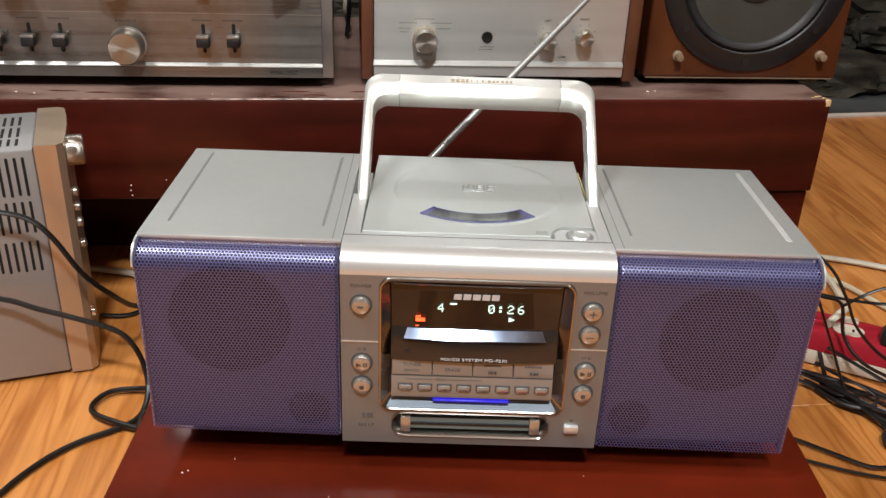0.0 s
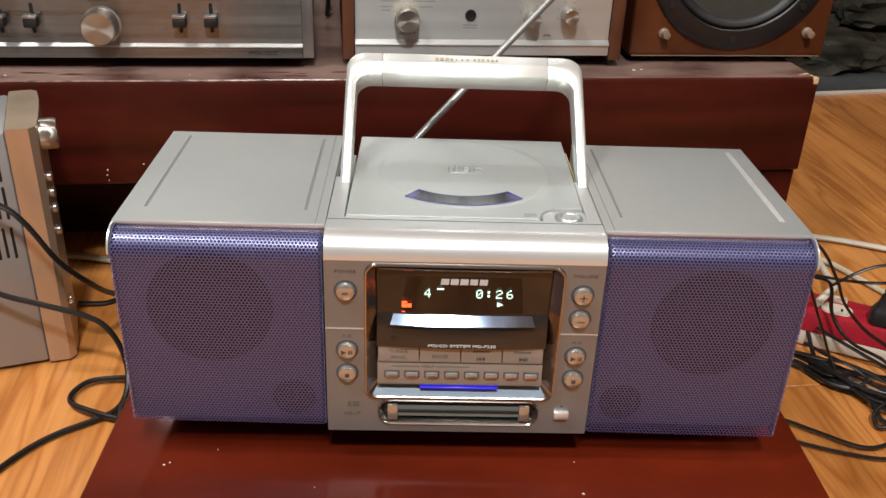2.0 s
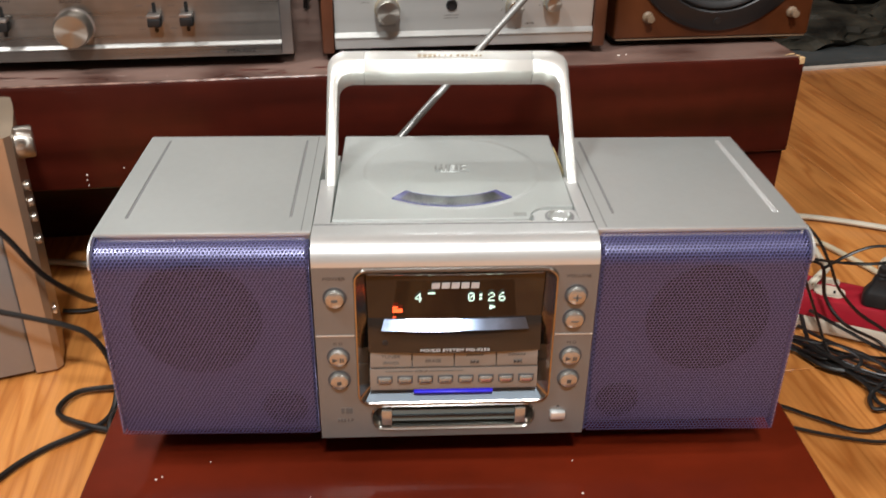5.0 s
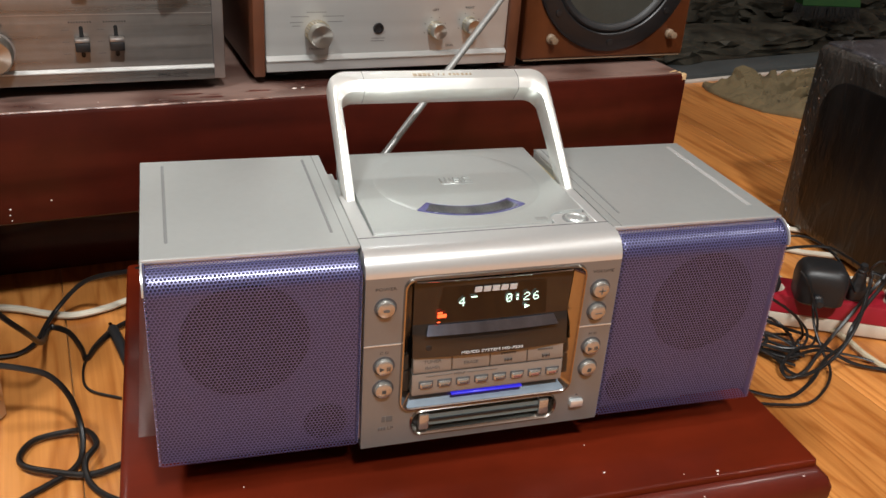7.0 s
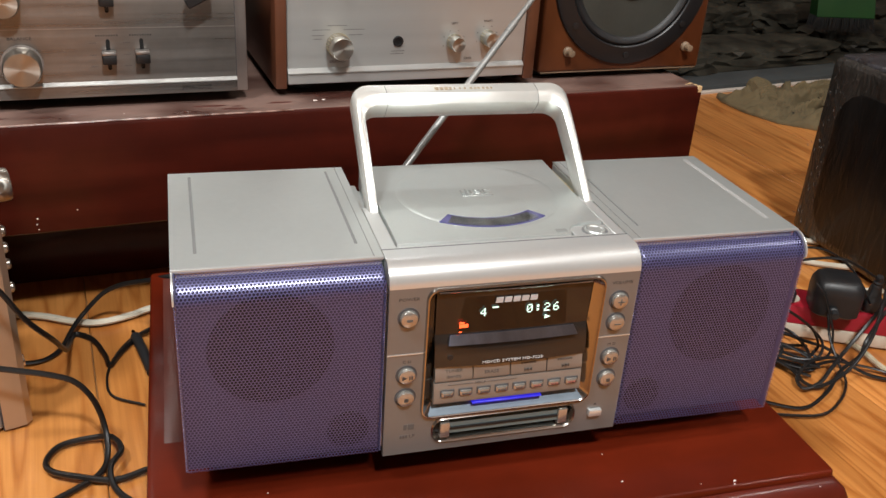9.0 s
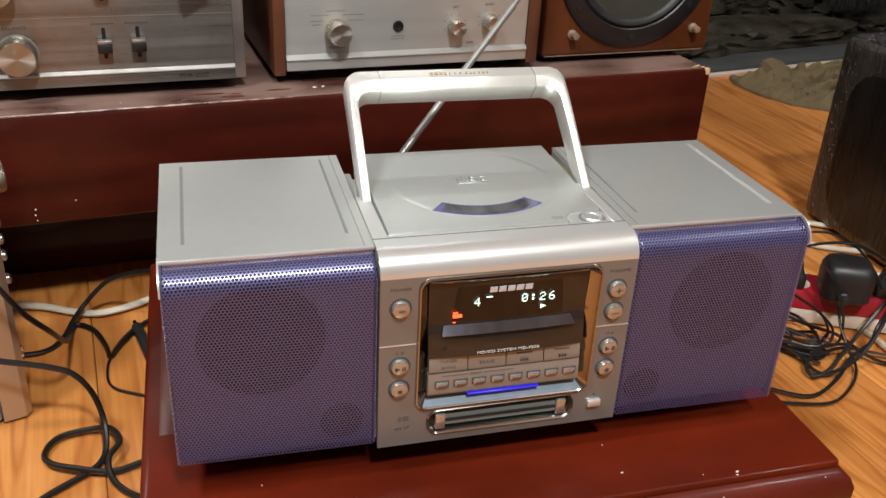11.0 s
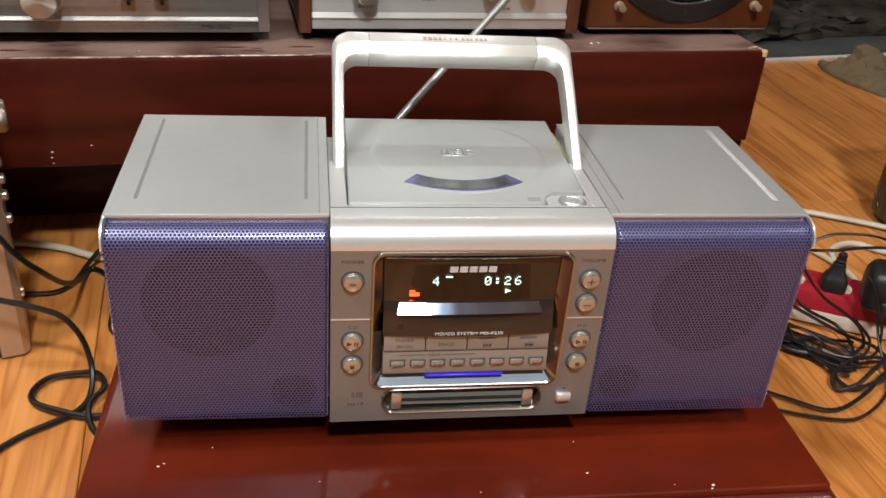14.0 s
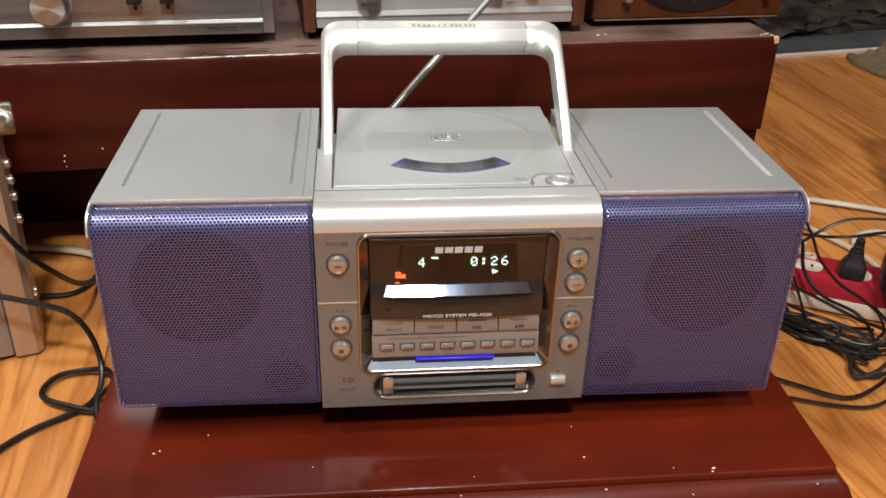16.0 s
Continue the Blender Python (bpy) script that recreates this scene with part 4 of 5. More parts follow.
# ---- bench behind, with the equipment on it ----
BENCH = pose(0.424, 0.476, 0, 0, 0, 5.5)
FRAME[0] = BENCH
bench = thing("long_bench", BENCH @ pose(-0.8, 0.2, 0), "long dark red lacquered bench with a dusty top and chipped corner", "bench")
bx0, bx1, by1 = -1.7, 0.0, 0.4
ASKEW = 0.02
bm = loft([[Vector((a, b, z)) for a, b in ((bx0, g + ASKEW * bx0), (bx1 - g, g), (bx1 - g, by1), (bx0, by1))] for z, g in ((0.129, 0.002), (0.131, 0.0), (0.2385, 0.0), (0.2415, 0.0012), (0.2425, 0.004))])
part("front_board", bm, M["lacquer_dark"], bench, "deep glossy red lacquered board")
part("top", loft([[Vector((a, b, z)) for a, b in ((bx0, g + ASKEW * bx0), (bx1 - g, g), (bx1 - g, by1), (bx0, by1))] for z, g in ((0.2415, 0.0035), (BENCH_Z, 0.0042))]), M["lacquer_dusty"], bench, "dusty scuffed top")
part("plinth", box(bx0 + 0.05, -0.012, 0.13, by1 - 0.03, 0.0, 0.1295, 0.002), M["lacquer_dark"], bench)
part("end_board", box(-0.3, -0.0015, 0.004, by1 - 0.02, 0.0, 0.1285, 0.002), M["lacquer_dark"], bench)
# wear along the bench edge, with the bright glints painted in
part("worn_edge", tube([(x_, 0.0032 + ASKEW * x_, 0.2425 + 0.0002 * (k_ % 2)) for k_, x_ in enumerate((-0.86, -0.8, -0.74, -0.7, -0.66, -0.6, -0.56, -0.53))], 0.0013, 6), M["worn_glint"], bench, "worn edge with its bright glints put into the colour")
rng = random.Random(7)


def bench_chip(x, y, z, s, material=None):
    return chip(x, y, z, s, material or M["chip_white"], bench)


for dx, dy, s in ((-0.006, 0.007, 0.0045), (-0.012, 0.012, 0.0035), (-0.018, 0.009, 0.0025), (-0.008, 0.014, 0.003)):
    bench_chip(dx, dy, BENCH_Z + 0.0002, s, M["bare"])
part("corner_chip", box(-0.006, 0.0006, -0.0006, 0.006, 0.2345, 0.243, 0.001, 1), M["bare"], bench)
for x, y, s in ((-0.5, 0.02, 0.0035), (-0.49, 0.021, 0.002), (-0.21, 0.028, 0.003), (-0.2, 0.03, 0.002), (-0.905, 0.01, 0.002), (-0.885, 0.006, 0.0015), (-0.7, 0.006, 0.001)):
    bench_chip(x, y, BENCH_Z + 0.0002, s)
for x, z, s in ((-0.748, 0.152, 0.0012), (-0.786, 0.146, 0.0014), (-0.787, 0.14, 0.0012), (-0.786, 0.134, 0.001)):
    part("chip", lathe([(s * 0.75, 0), (s * 0.45, 0.0004)], towards_front(x - 0.006, ASKEW * (x - 0.006), z), 6), M["chip_white"], bench)

# stains on the bench top
for k in range(26):
    x = rng.uniform(-0.95, -0.05)
    y = rng.uniform(0.006, 0.03) + ASKEW * x * rng.random()
    s = rng.uniform(0.003, 0.011)
    pts = [(s * rng.uniform(0.6, 1.3) * 1.8 * math.cos(2 * math.pi * j / 9), s * rng.uniform(0.4, 0.9) * 0.5 * math.sin(2 * math.pi * j / 9)) for j in range(9)]
    part("stain", loft([[Vector((x + a, y + b, BENCH_Z + 0.00015)) for a, b in pts], [Vector((x + a * 0.9, y + b * 0.9, BENCH_Z + 0.0003)) for a, b in pts]]), M["lacquer_dusty"] if k % 4 else M["table_dusty"], bench)


def feet(parent, xs, ys, z0, z1):
    for x in xs:
        for y in ys:
            part("foot", lathe([(0.016, 0), (0.018, 0.002), (0.018, z1 - z0)], Matrix.Translation((x, y, z0)), 20), M["black"], parent)


def knob(parent, x, y, z, r, length, skirt=None, material=None, ridges=0, label="turned metal knob"):
    mt = material or M["knob"]
    k = part("knob", lathe([(r, 0.0), (r, length * 0.82), (r * 0.95, length * 0.95), (r * 0.9, length), (r * 0.3, length - 0.0006), (0.0003, length - 0.0006)], towards_front(x, y, z), 40), mt, parent, label)
    if ridges:
        bm = bmesh.new()
        for j in range(ridges):
            t = 2 * math.pi * j / ridges
            c = Vector((x + r * math.cos(t), 0, z + r * math.sin(t)))
            box(c.x - r * 0.05, c.x + r * 0.05, y - length * 0.55, y - 0.001, c.z - r * 0.05, c.z + r * 0.05, bm=bm)
        part("knurl", bm, M["brass_knob"], k, "gold knurled skirt")
    return k


# wide amplifier
amp = thing("wide_amplifier", BENCH @ pose(-0.787, 0.2, BENCH_Z), "wide silver hi-fi amplifier with brushed front, sliders and knobs", "amplifier")
AY = 0.032
AX0, AX1, AZ0, AZ1 = -1.004, -0.570, 0.254, 0.404
part("chassis", box(AX0 + 0.004, AX1 - 0.004, AY + 0.012, AY + 0.33, AZ0 + 0.001, AZ1 - 0.003, 0.002), M["black"], amp, "black metal casing")
part("front_plate", box(AX0, AX1, AY + 0.002, AY + 0.012, AZ0, AZ1, 0.0012, 2), M["alu_dark"], amp, "aluminium front frame")
face = part("face", box(AX0 + 0.012, AX1 - 0.012, AY - 0.0012, AY + 0.004, 0.2705, AZ1 - 0.004, 0.0006, 1), M["alu"], amp, "brushed aluminium face")
part("ledge", loft([[Vector((x, AY + 0.002, 0.2712)), Vector((x, AY - 0.0015, 0.2708)), Vector((x, AY - 0.0048, 0.2682)), Vector((x, AY - 0.0048, 0.2672)), Vector((x, AY + 0.002, 0.2672))] for x in (AX0 + 0.012, AX1 - 0.012)]), M["alu_cool"], amp, "bright bevelled ledge")
part("lower_strip", box(AX0 + 0.003, AX1 - 0.0125, AY - 0.0042, AY + 0.003, 0.2555, 0.2672, 0.0006, 1), M["alu"], amp)
part("groove", box(AX0 + 0.012, AX1 - 0.012, AY - 0.0014, AY - 0.001, 0.3236, 0.3243), M["alu_dark"], face)
part("shadow_gap", box(AX1 - 0.0124, AX1 - 0.0117, AY - 0.001, AY + 0.003, 0.256, AZ1 - 0.004), M["groove"], face)
feet(amp, (AX0 + 0.05, AX1 - 0.05), (AY + 0.05, AY + 0.28), BENCH_Z, AZ0 + 0.001)
k = knob(amp, -0.788, AY - 0.001, 0.290, 0.0178, 0.022)
part("collar", lathe([(0.0195, 0), (0.0195, 0.0012), (0.018, 0.0016)], towards_front(-0.788, AY - 0.001, 0.290), 32), M["alu_dark"], k)
knob(amp, -0.797, AY - 0.001, 0.352, 0.0145, 0.02)
knob(amp, -0.9, AY - 0.001, 0.352, 0.0145, 0.02)


def slider(x, z):
    s = part("slider", box(x - 0.0068, x + 0.0068, AY - 0.014, AY - 0.003, z - 0.0075, z + 0.0016, 0.0014, 2), M["black"], amp, "black lever switch")
    part("slot", slab_xz(rrect(x - 0.0019, x + 0.0019, z - 0.0155, z + 0.0155, 0.0018, 3), AY - 0.001, AY - 0.0016), M["hole"], s)
    part("cap", box(x - 0.0068, x + 0.0068, AY - 0.0138, AY - 0.0032, z + 0.0017, z + 0.005, 0.0008, 2), M["alu_dark"], s)
    part("stem", box(x - 0.0014, x + 0.0014, AY - 0.0045, AY - 0.001, z - 0.013, z - 0.005), M["black"], s)


for x, z in ((-0.888, 0.2965), (-0.856, 0.2965), (-0.92, 0.2965), (-0.708, 0.2975), (-0.676, 0.2978), (-0.706, 0.3545)):
    slider(x, z)
sel = knob(amp, -0.619, AY - 0.001, 0.362, 0.0125, 0.014, label="selector knob")
bm = box(-0.0145, 0.0145, -0.026, -0.012, -0.0045, 0.0045, 0.001, 1)
bmesh.ops.transform(bm, matrix=Matrix.Translation((-0.619, AY, 0.357)) @ Matrix.Rotation(radians(-28), 4, "Y"), verts=bm.verts)
part("lever", bm, M["black"], sel, "black pointer bar")
letters("face_print", "BALANCE", 0.0042, on_front(-0.788, AY - 0.0013, 0.3152), M["ink"], face, stretch=1.2)
for x in (-0.708, -0.676, -0.888, -0.856):
    part("face_print", bars(x - 0.011, x + 0.011, 0.3168, 0.0017, 9, AY - 0.0015, 0.55), M["ink"], face)
for x in (-0.708, -0.676):
    for z in (0.3095, 0.2975, 0.286):
        part("face_print", bars(x - 0.0175, x - 0.0105, z, 0.0009, 5, AY - 0.0015, 0.55), M["ink_mid"], face)
part("face_print", bars(-0.632, -0.606, 0.3925, 0.002, 8, AY - 0.0016), M["ink"], face)
for a in (20, 50, 90, 130, 160):
    t = radians(a)
    part("face_print", bars(-0.619 + 0.024 * math.cos(t) - 0.004, -0.619 + 0.024 * math.cos(t) + 0.004, 0.362 + 0.022 * math.sin(t), 0.0013, 4, AY - 0.0016), M["ink"], face)
letters("model_print", "PMA-350Z", 0.0062, on_front(-0.624, AY - 0.0042, 0.2612), M["hole"], amp, stretch=1.1)
letters("model_print", "MODEL", 0.0034, on_front(-0.6505, AY - 0.0042, 0.2606), M["ink_mid"], amp, stretch=1.1)

# narrower amplifier with wooden cheeks
amp2 = thing("wood_sided_amplifier", BENCH @ pose(-0.38, 0.2, BENCH_Z), "silver-fronted amplifier with brown wooden sides", "amplifier")
BY = 0.042
part("chassis", box(-0.526, -0.239, BY + 0.008, BY + 0.28, 0.2555, 0.425, 0.002), M["black"], amp2)
for x0, x1 in ((-0.539, -0.5262), (-0.2388, -0.2245)):
    part("cheek", box(x0, x1, BY - 0.004, BY + 0.285, 0.2515, 0.432, 0.0018, 2), M["walnut"], amp2, "brown wooden side cheek")
face2 = part("face", box(-0.5255, -0.2395, BY, BY + 0.008, 0.271, 0.428, 0.0006, 1), M["alu_cool"], amp2, "brushed silver face")
part("ledge", loft([[Vector((x, BY + 0.004, 0.2738)), Vector((x, BY - 0.0012, 0.2732)), Vector((x, BY - 0.0055, 0.2692)), Vector((x, BY - 0.0055, 0.268)), Vector((x, BY + 0.004, 0.268))] for x in (-0.5255, -0.2395)]), M["alu_cool"], amp2, "bright bevelled ledge")
part("lower_strip", box(-0.5255, -0.2395, BY - 0.0042, BY + 0.006, 0.2565, 0.268, 0.0006, 1), M["alu_cool"], amp2)
part("dark_line", box(-0.5255, -0.2395, BY - 0.0046, BY - 0.004, 0.2675, 0.2683), M["groove"], amp2)
feet(amp2, (-0.5, -0.265), (BY + 0.04, BY + 0.25), BENCH_Z, 0.2557)
knob(amp2, -0.469, BY, 0.2985, 0.0128, 0.024, ridges=26)
for x, z in ((-0.3305, 0.2985), (-0.2885, 0.3025)):
    knob(amp2, x, BY, z, 0.0088, 0.018, ridges=18)
part("jack", lathe([(0.0062, 0), (0.006, 0.0016), (0.0042, 0.0018), (0.0038, 0.0003), (0.0003, 0.0002)], towards_front(-0.3985, BY, 0.3005), 24), M["black"], face2, "round headphone socket")
part("toggle", lathe([(0.004, 0), (0.0036, 0.002), (0.0025, 0.003), (0.0022, 0.0085), (0.0005, 0.009)], towards_front(-0.469, BY, 0.363), 20), M["chrome"], face2, "small metal switch")
letters("face_print", "OUTPUT", 0.0042, on_front(-0.4685, BY - 0.0001, 0.2795), M["ink"], face2, stretch=1.15)
letters("face_print", "LEVEL", 0.0034, on_front(-0.311, BY - 0.0001, 0.2785), M["ink"], face2, stretch=1.15)
letters("face_print", "LEFT", 0.0034, on_front(-0.3305, BY - 0.0001, 0.3195), M["ink"], face2, stretch=1.15)
letters("face_print", "RIGHT", 0.0034, on_front(-0.2885, BY - 0.0001, 0.3215), M["ink"], face2, stretch=1.15)
for x0, x1, z in ((-0.480, -0.458, 0.3195), (-0.497, -0.477, 0.315), (-0.462, -0.438, 0.315), (-0.498, -0.484, 0.309), (-0.456, -0.440, 0.309), (-0.496, -0.487, 0.305), (-0.406, -0.39, 0.2895), (-0.407, -0.391, 0.2865)):
    part("face_print", bars(x0, x1, z, 0.0009, 9, BY - 0.0002, 0.55), M["ink_mid"], face2)
for cx, cz in ((-0.3305, 0.2985), (-0.2885, 0.3025)):
    for a in range(-20, 201, 44):
        t = radians(a)
        part("tick", box(cx + 0.0135 * math.cos(t) - 0.0005, cx + 0.0135 * math.cos(t) + 0.0005, BY - 0.0003, BY, cz + 0.0135 * math.sin(t) - 0.0005, cz + 0.0135 * math.sin(t) + 0.0005), M["ink_mid"], face2)
part("maker_mark", bars(-0.508, -0.466, 0.4005, 0.008, 6, BY - 0.0006, 0.6), M["ink"], face2)

# wooden loudspeaker
spk = thing("wooden_loudspeaker", BENCH @ pose(-0.09, 0.18, BENCH_Z), "cherry-veneered loudspeaker with a black woofer", "loudspeaker")
SY = 0.056
cab = part("cabinet", box(-0.2085, 0.0295, SY, SY + 0.27, 0.2525, 0.62, 0.0035, 3), M["cherry"], spk, "cherry wood veneer cabinet")
part("bottom_line", box(-0.205, 0.026, SY + 0.001, SY + 0.02, 0.2514, 0.2528), M["peg"], spk)
feet(spk, (-0.185, 0.008), (SY + 0.035, SY + 0.235), BENCH_Z, 0.2526)
wf = part("woofer_ring", lathe([(0.111, 0), (0.1105, 0.004), (0.108, 0.0055), (0.0895, 0.0058), (0.088, 0.0045), (0.0885, 0.001)], towards_front(-0.0885, SY, 0.372), 72), M["rubber_ring"], spk, "black woofer frame")
part("surround", lathe([(0.0885, 0.0005), (0.0875, 0.003), (0.084, 0.0052), (0.0795, 0.0042), (0.077, 0.001), (0.0765, 0.0002)], towards_front(-0.0885, SY - 0.0005, 0.372), 72), M["black_soft"], wf, "rubber surround")
part("cone", lathe([(0.0768, 0.0008), (0.05, 0.0004), (0.032, 0.0003), (0.03, 0.003), (0.02, 0.0075), (0.0005, 0.0095)], towards_front(-0.0885, SY - 0.0003, 0.372), 64), M["cone"], wf, "dull grey cone")
for a in (-142, -90, -38, 20, 160):
    t = radians(a)
    part("bolt", lathe([(0.0042, 0), (0.004, 0.0016), (0.0015, 0.0018)], towards_front(-0.0885 + 0.099 * math.cos(t), SY - 0.0055, 0.372 + 0.099 * math.sin(t)), 14), M["black"], wf)
for x, z in ((-0.1705, 0.2785), (0.0035, 0.2805)):
    peg = part("peg", lathe([(0.0062, 0), (0.0062, 0.003), (0.0042, 0.0045), (0.0042, 0.013), (0.0022, 0.0135), (0.0003, 0.0135)], towards_front(x, SY, z), 20), M["peg"], spk, "beige grille peg")

# leads hanging between the two amplifiers
for i, pts in enumerate((((-0.556, 0.36, 0.40), (-0.556, 0.30, 0.37), (-0.549, 0.27, 0.33), (-0.558, 0.25, 0.29), (-0.552, 0.3, 0.247)), ((-0.548, 0.34, 0.41), (-0.56, 0.28, 0.35), (-0.552, 0.24, 0.30), (-0.556, 0.26, 0.248)))):
    tagged(part("signal_lead", tube(pts, 0.0028), M["cord"] if i else M["white_cord"]), "thin lead hanging behind the amplifiers", "cable")

# ---- small amplifier standing on its side, at the table's left ----
DEV = pose(-0.3685, 0.242, 0.0, 0, 0, 20)
FRAME[0] = DEV
dev = thing("mini_amplifier", DEV @ pose(-0.12, 0.055, 0), "small silver amplifier standing on its side on the floor", "amplifier")
part("case", box(-0.3, -0.0255, 0.0, 0.112, 0.004, 0.243, 0.003, 2), M["case"], dev, "grey metal case with cooling slots")
pf = [(-0.025, -0.001), (-0.006, -0.0015), (0.0, 0.004), (0.002, 0.03), (0.0025, 0.056), (0.002, 0.085), (0.0, 0.108), (-0.006, 0.113), (-0.025, 0.1125)]
part("front", loft([[Vector((a, b, z)) for a, b in pf] for z in (0.003, 0.2455)]), M["front_bronze"], dev, "curved champagne aluminium front", smooth=25)
part("seam", box(-0.0258, -0.0249, -0.0006, 0.1125, 0.003, 0.244), M["groove"], dev)
def along_x(x, y, z):
    return Matrix.Translation((x, y, z)) @ Matrix.Rotation(radians(90), 4, "Y")


part("volume_knob", lathe([(0.0145, 0), (0.0145, 0.013), (0.0132, 0.015), (0.0005, 0.015)], along_x(0.001, 0.03, 0.2285), 40), M["knob"], dev, "large polished volume knob")
for z in (0.19, 0.174, 0.158, 0.135):
    part("push_button", lathe([(0.005, 0), (0.005, 0.004), (0.0035, 0.0055), (0.0004, 0.006)], along_x(0.0005, 0.022, z), 18), M["knob"], dev)
part("headphone_socket", lathe([(0.006, 0), (0.006, 0.003), (0.004, 0.0035), (0.0036, 0.001), (0.0003, 0.001)], along_x(0.0005, 0.022, 0.058), 18), M["chrome"], dev)
for z0, z1 in ((0.198, 0.236), (0.161, 0.193), (0.121, 0.153)):
    for k in range(12):
        x = -0.0355 - k * 0.0068
        part("slot", slab_xz(rrect(x - 0.0013, x + 0.0013, z0 + 0.001 * (k % 2), z1, 0.0012, 2), 0.001, -0.0003), M["hole"], dev)
for y0, y1 in ((0.012, 0.03), (0.036, 0.062), (0.07, 0.095)):
    for k in range(10):
        x = -0.04 - k * 0.0068
        part("slot", box(x - 0.0013, x + 0.0013, y0, y1, 0.2428, 0.2433), M["hole"], dev)

# ---- film-wrapped loudspeaker on the floor ----
FRAME[0] = Matrix()
sub = thing("wrapped_loudspeaker", pose(0.86, 0.37, 0), "black box loudspeaker wrapped in crinkled clear film", "loudspeaker")


def wrapped(x0, x1, y0, y1, z0, z1, r, amp_):
    bm = box(x0, x1, y0, y1, z0, z1, r, 4)
    bmesh.ops.triangulate(bm, faces=bm.faces[:])
    for _ in range(4):
        bmesh.ops.subdivide_edges(bm, edges=[e for e in bm.edges if e.calc_length() > 0.022], cuts=1, use_grid_fill=False)
        bmesh.ops.triangulate(bm, faces=bm.faces[:])
    bm.normal_update()
    for v in bm.verts:
        c = v.co
        w = noise.noise(Vector((c.x * 26, c.y * 26, c.z * 9))) * 0.7 + noise.noise(Vector((c.x * 70, c.y * 70, c.z * 30))) * 0.3
        v.co += v.normal * w * amp_
    return bm


part("box", wrapped(0.652, 1.02, 0.16, 0.528, 0.006, 0.271, 0.014, 0.0022), M["film"], sub, "dark cabinet under clear stretch film", smooth=180)
part("cloth_panel", loft([[Vector((x, a, b)) for a, b in rrect(0.178 + g, 0.487 - g, 0.024 + g, 0.236 - g, 0.05)] for x, g in ((0.66, 0.0), (0.6502, 0.0), (0.6495, 0.002))]), M["film_panel"], sub, "dark speaker cloth under the film")
part("film_top", wrapped(0.66, 1.012, 0.17, 0.52, 0.262, 0.2745, 0.006, 0.003), M["film_edge"], sub, "loose film over the top", smooth=180)
for x in (0.70, 0.98):
    for y in (0.2, 0.48):
        part("foot", lathe([(0.015, 0), (0.016, 0.007)], Matrix.Translation((x, y, 0)), 16), M["black"], sub)
rng = random.Random(77)


def flank_glint():
    y, z = 0.502 + rng.gauss(0, 0.012), rng.uniform(0.02, 0.262)
    l, t = rng.uniform(0.0015, 0.006), rng.gauss(0.1, 0.7)
    return [Vector((0.6512, y + l * k * math.sin(t) + rng.uniform(-0.001, 0.001), z + l * k * math.cos(t))) for k in (-0.5, -0.1, 0.2, 0.5) if 0.01 < z + l * k < 0.27], rng.uniform(0.00018, 0.0005)


def top_glint():
    y, z = rng.uniform(0.17, 0.51), 0.247 + rng.gauss(0, 0.008)
    l, t = rng.uniform(0.0015, 0.007), rng.gauss(1.2, 0.6)
    return [Vector((0.6512, y + l * k * math.sin(t), z + l * k * math.cos(t) * 0.7)) for k in (-0.5, -0.1, 0.2, 0.5)], rng.uniform(0.00018, 0.0005)


def lid_glint():
    x, y, t, l = rng.uniform(0.675, 0.8), rng.uniform(0.18, 0.505), rng.uniform(0, 3.1), rng.uniform(0.002, 0.007)
    return [Vector((x + l * k * math.cos(t), y + l * k * math.sin(t), 0.2755)) for k in (-0.5, -0.1, 0.2, 0.5)], rng.uniform(0.0002, 0.0005)


# small pale tubes along the creases, painted glints of the crinkled film
for n_, place in ((60, flank_glint), (46, top_glint), (26, lid_glint)):
    for _ in range(n_):
        pts, r_ = place()
        if len(pts) > 2:
            part("film_wrinkle", tube(pts, r_, 5, 2), M["crease_glint"], sub, smooth=180)

# ---- power strip ----
STRIP = pose(0.3865, 0.290, 0, 0, 0, -26.5)
FRAME[0] = STRIP
strip = thing("power_strip", STRIP @ pose(0.15, 0.025, 0), "red and cream multi-socket power strip on the floor", "power strip")
SL, SW, SH = 0.36, 0.056, 0.042
X0 = -0.045
part("base", box(X0, SL, 0, SW, 0.002, 0.02, 0.003, 2), M["cream"], strip, "cream plastic base")
part("cover", loft([[Vector((a, b, z)) for a, b in rrect(X0 + g, SL - g, g, SW - g, 0.006)] for z, g in ((0.02, 0.0005), (0.034, 0.0015), (0.0405, 0.004), (SH, 0.0075))]), M["red_plastic"], strip, "red plastic cover")
sockets = [0.026, 0.075, 0.122, 0.17, 0.22, 0.27, 0.32]
for x in sockets:
    so = part("socket", loft([[Vector((a, b, z)) for a, b in rrect(x - 0.0165 + g, x + 0.0165 - g, 0.0105 + g, 0.0335 - g, 0.0105 - g)] for z, g in ((SH - 0.001, 0), (SH + 0.0012, 0.0006), (SH + 0.0006, 0.003))]), M["cream"], strip, "oval cream socket")
    for dx, dy in ((-0.005, 0), (0.005, 0.0)):
        part("pin_hole", box(x + dx - 0.0012, x + dx + 0.0012, 0.019, 0.025, SH + 0.0004, SH + 0.0009), M["hole"], so)
    sw = part("switch", loft([[Vector((a, b, z)) for a, b in rrect(x - 0.0095 + g, x + 0.0095 - g, 0.0385 + g, 0.0505 - g, 0.003)] for z, g in ((SH - 0.001, 0), (SH + 0.002, 0.0006))]), M["cream"], strip, "small cream switch")
    part("dot", lathe([(0.0012, 0), (0.001, 0.0004)], Matrix.Translation((x + 0.004, 0.0445, SH + 0.002)), 10), M["black"], sw)


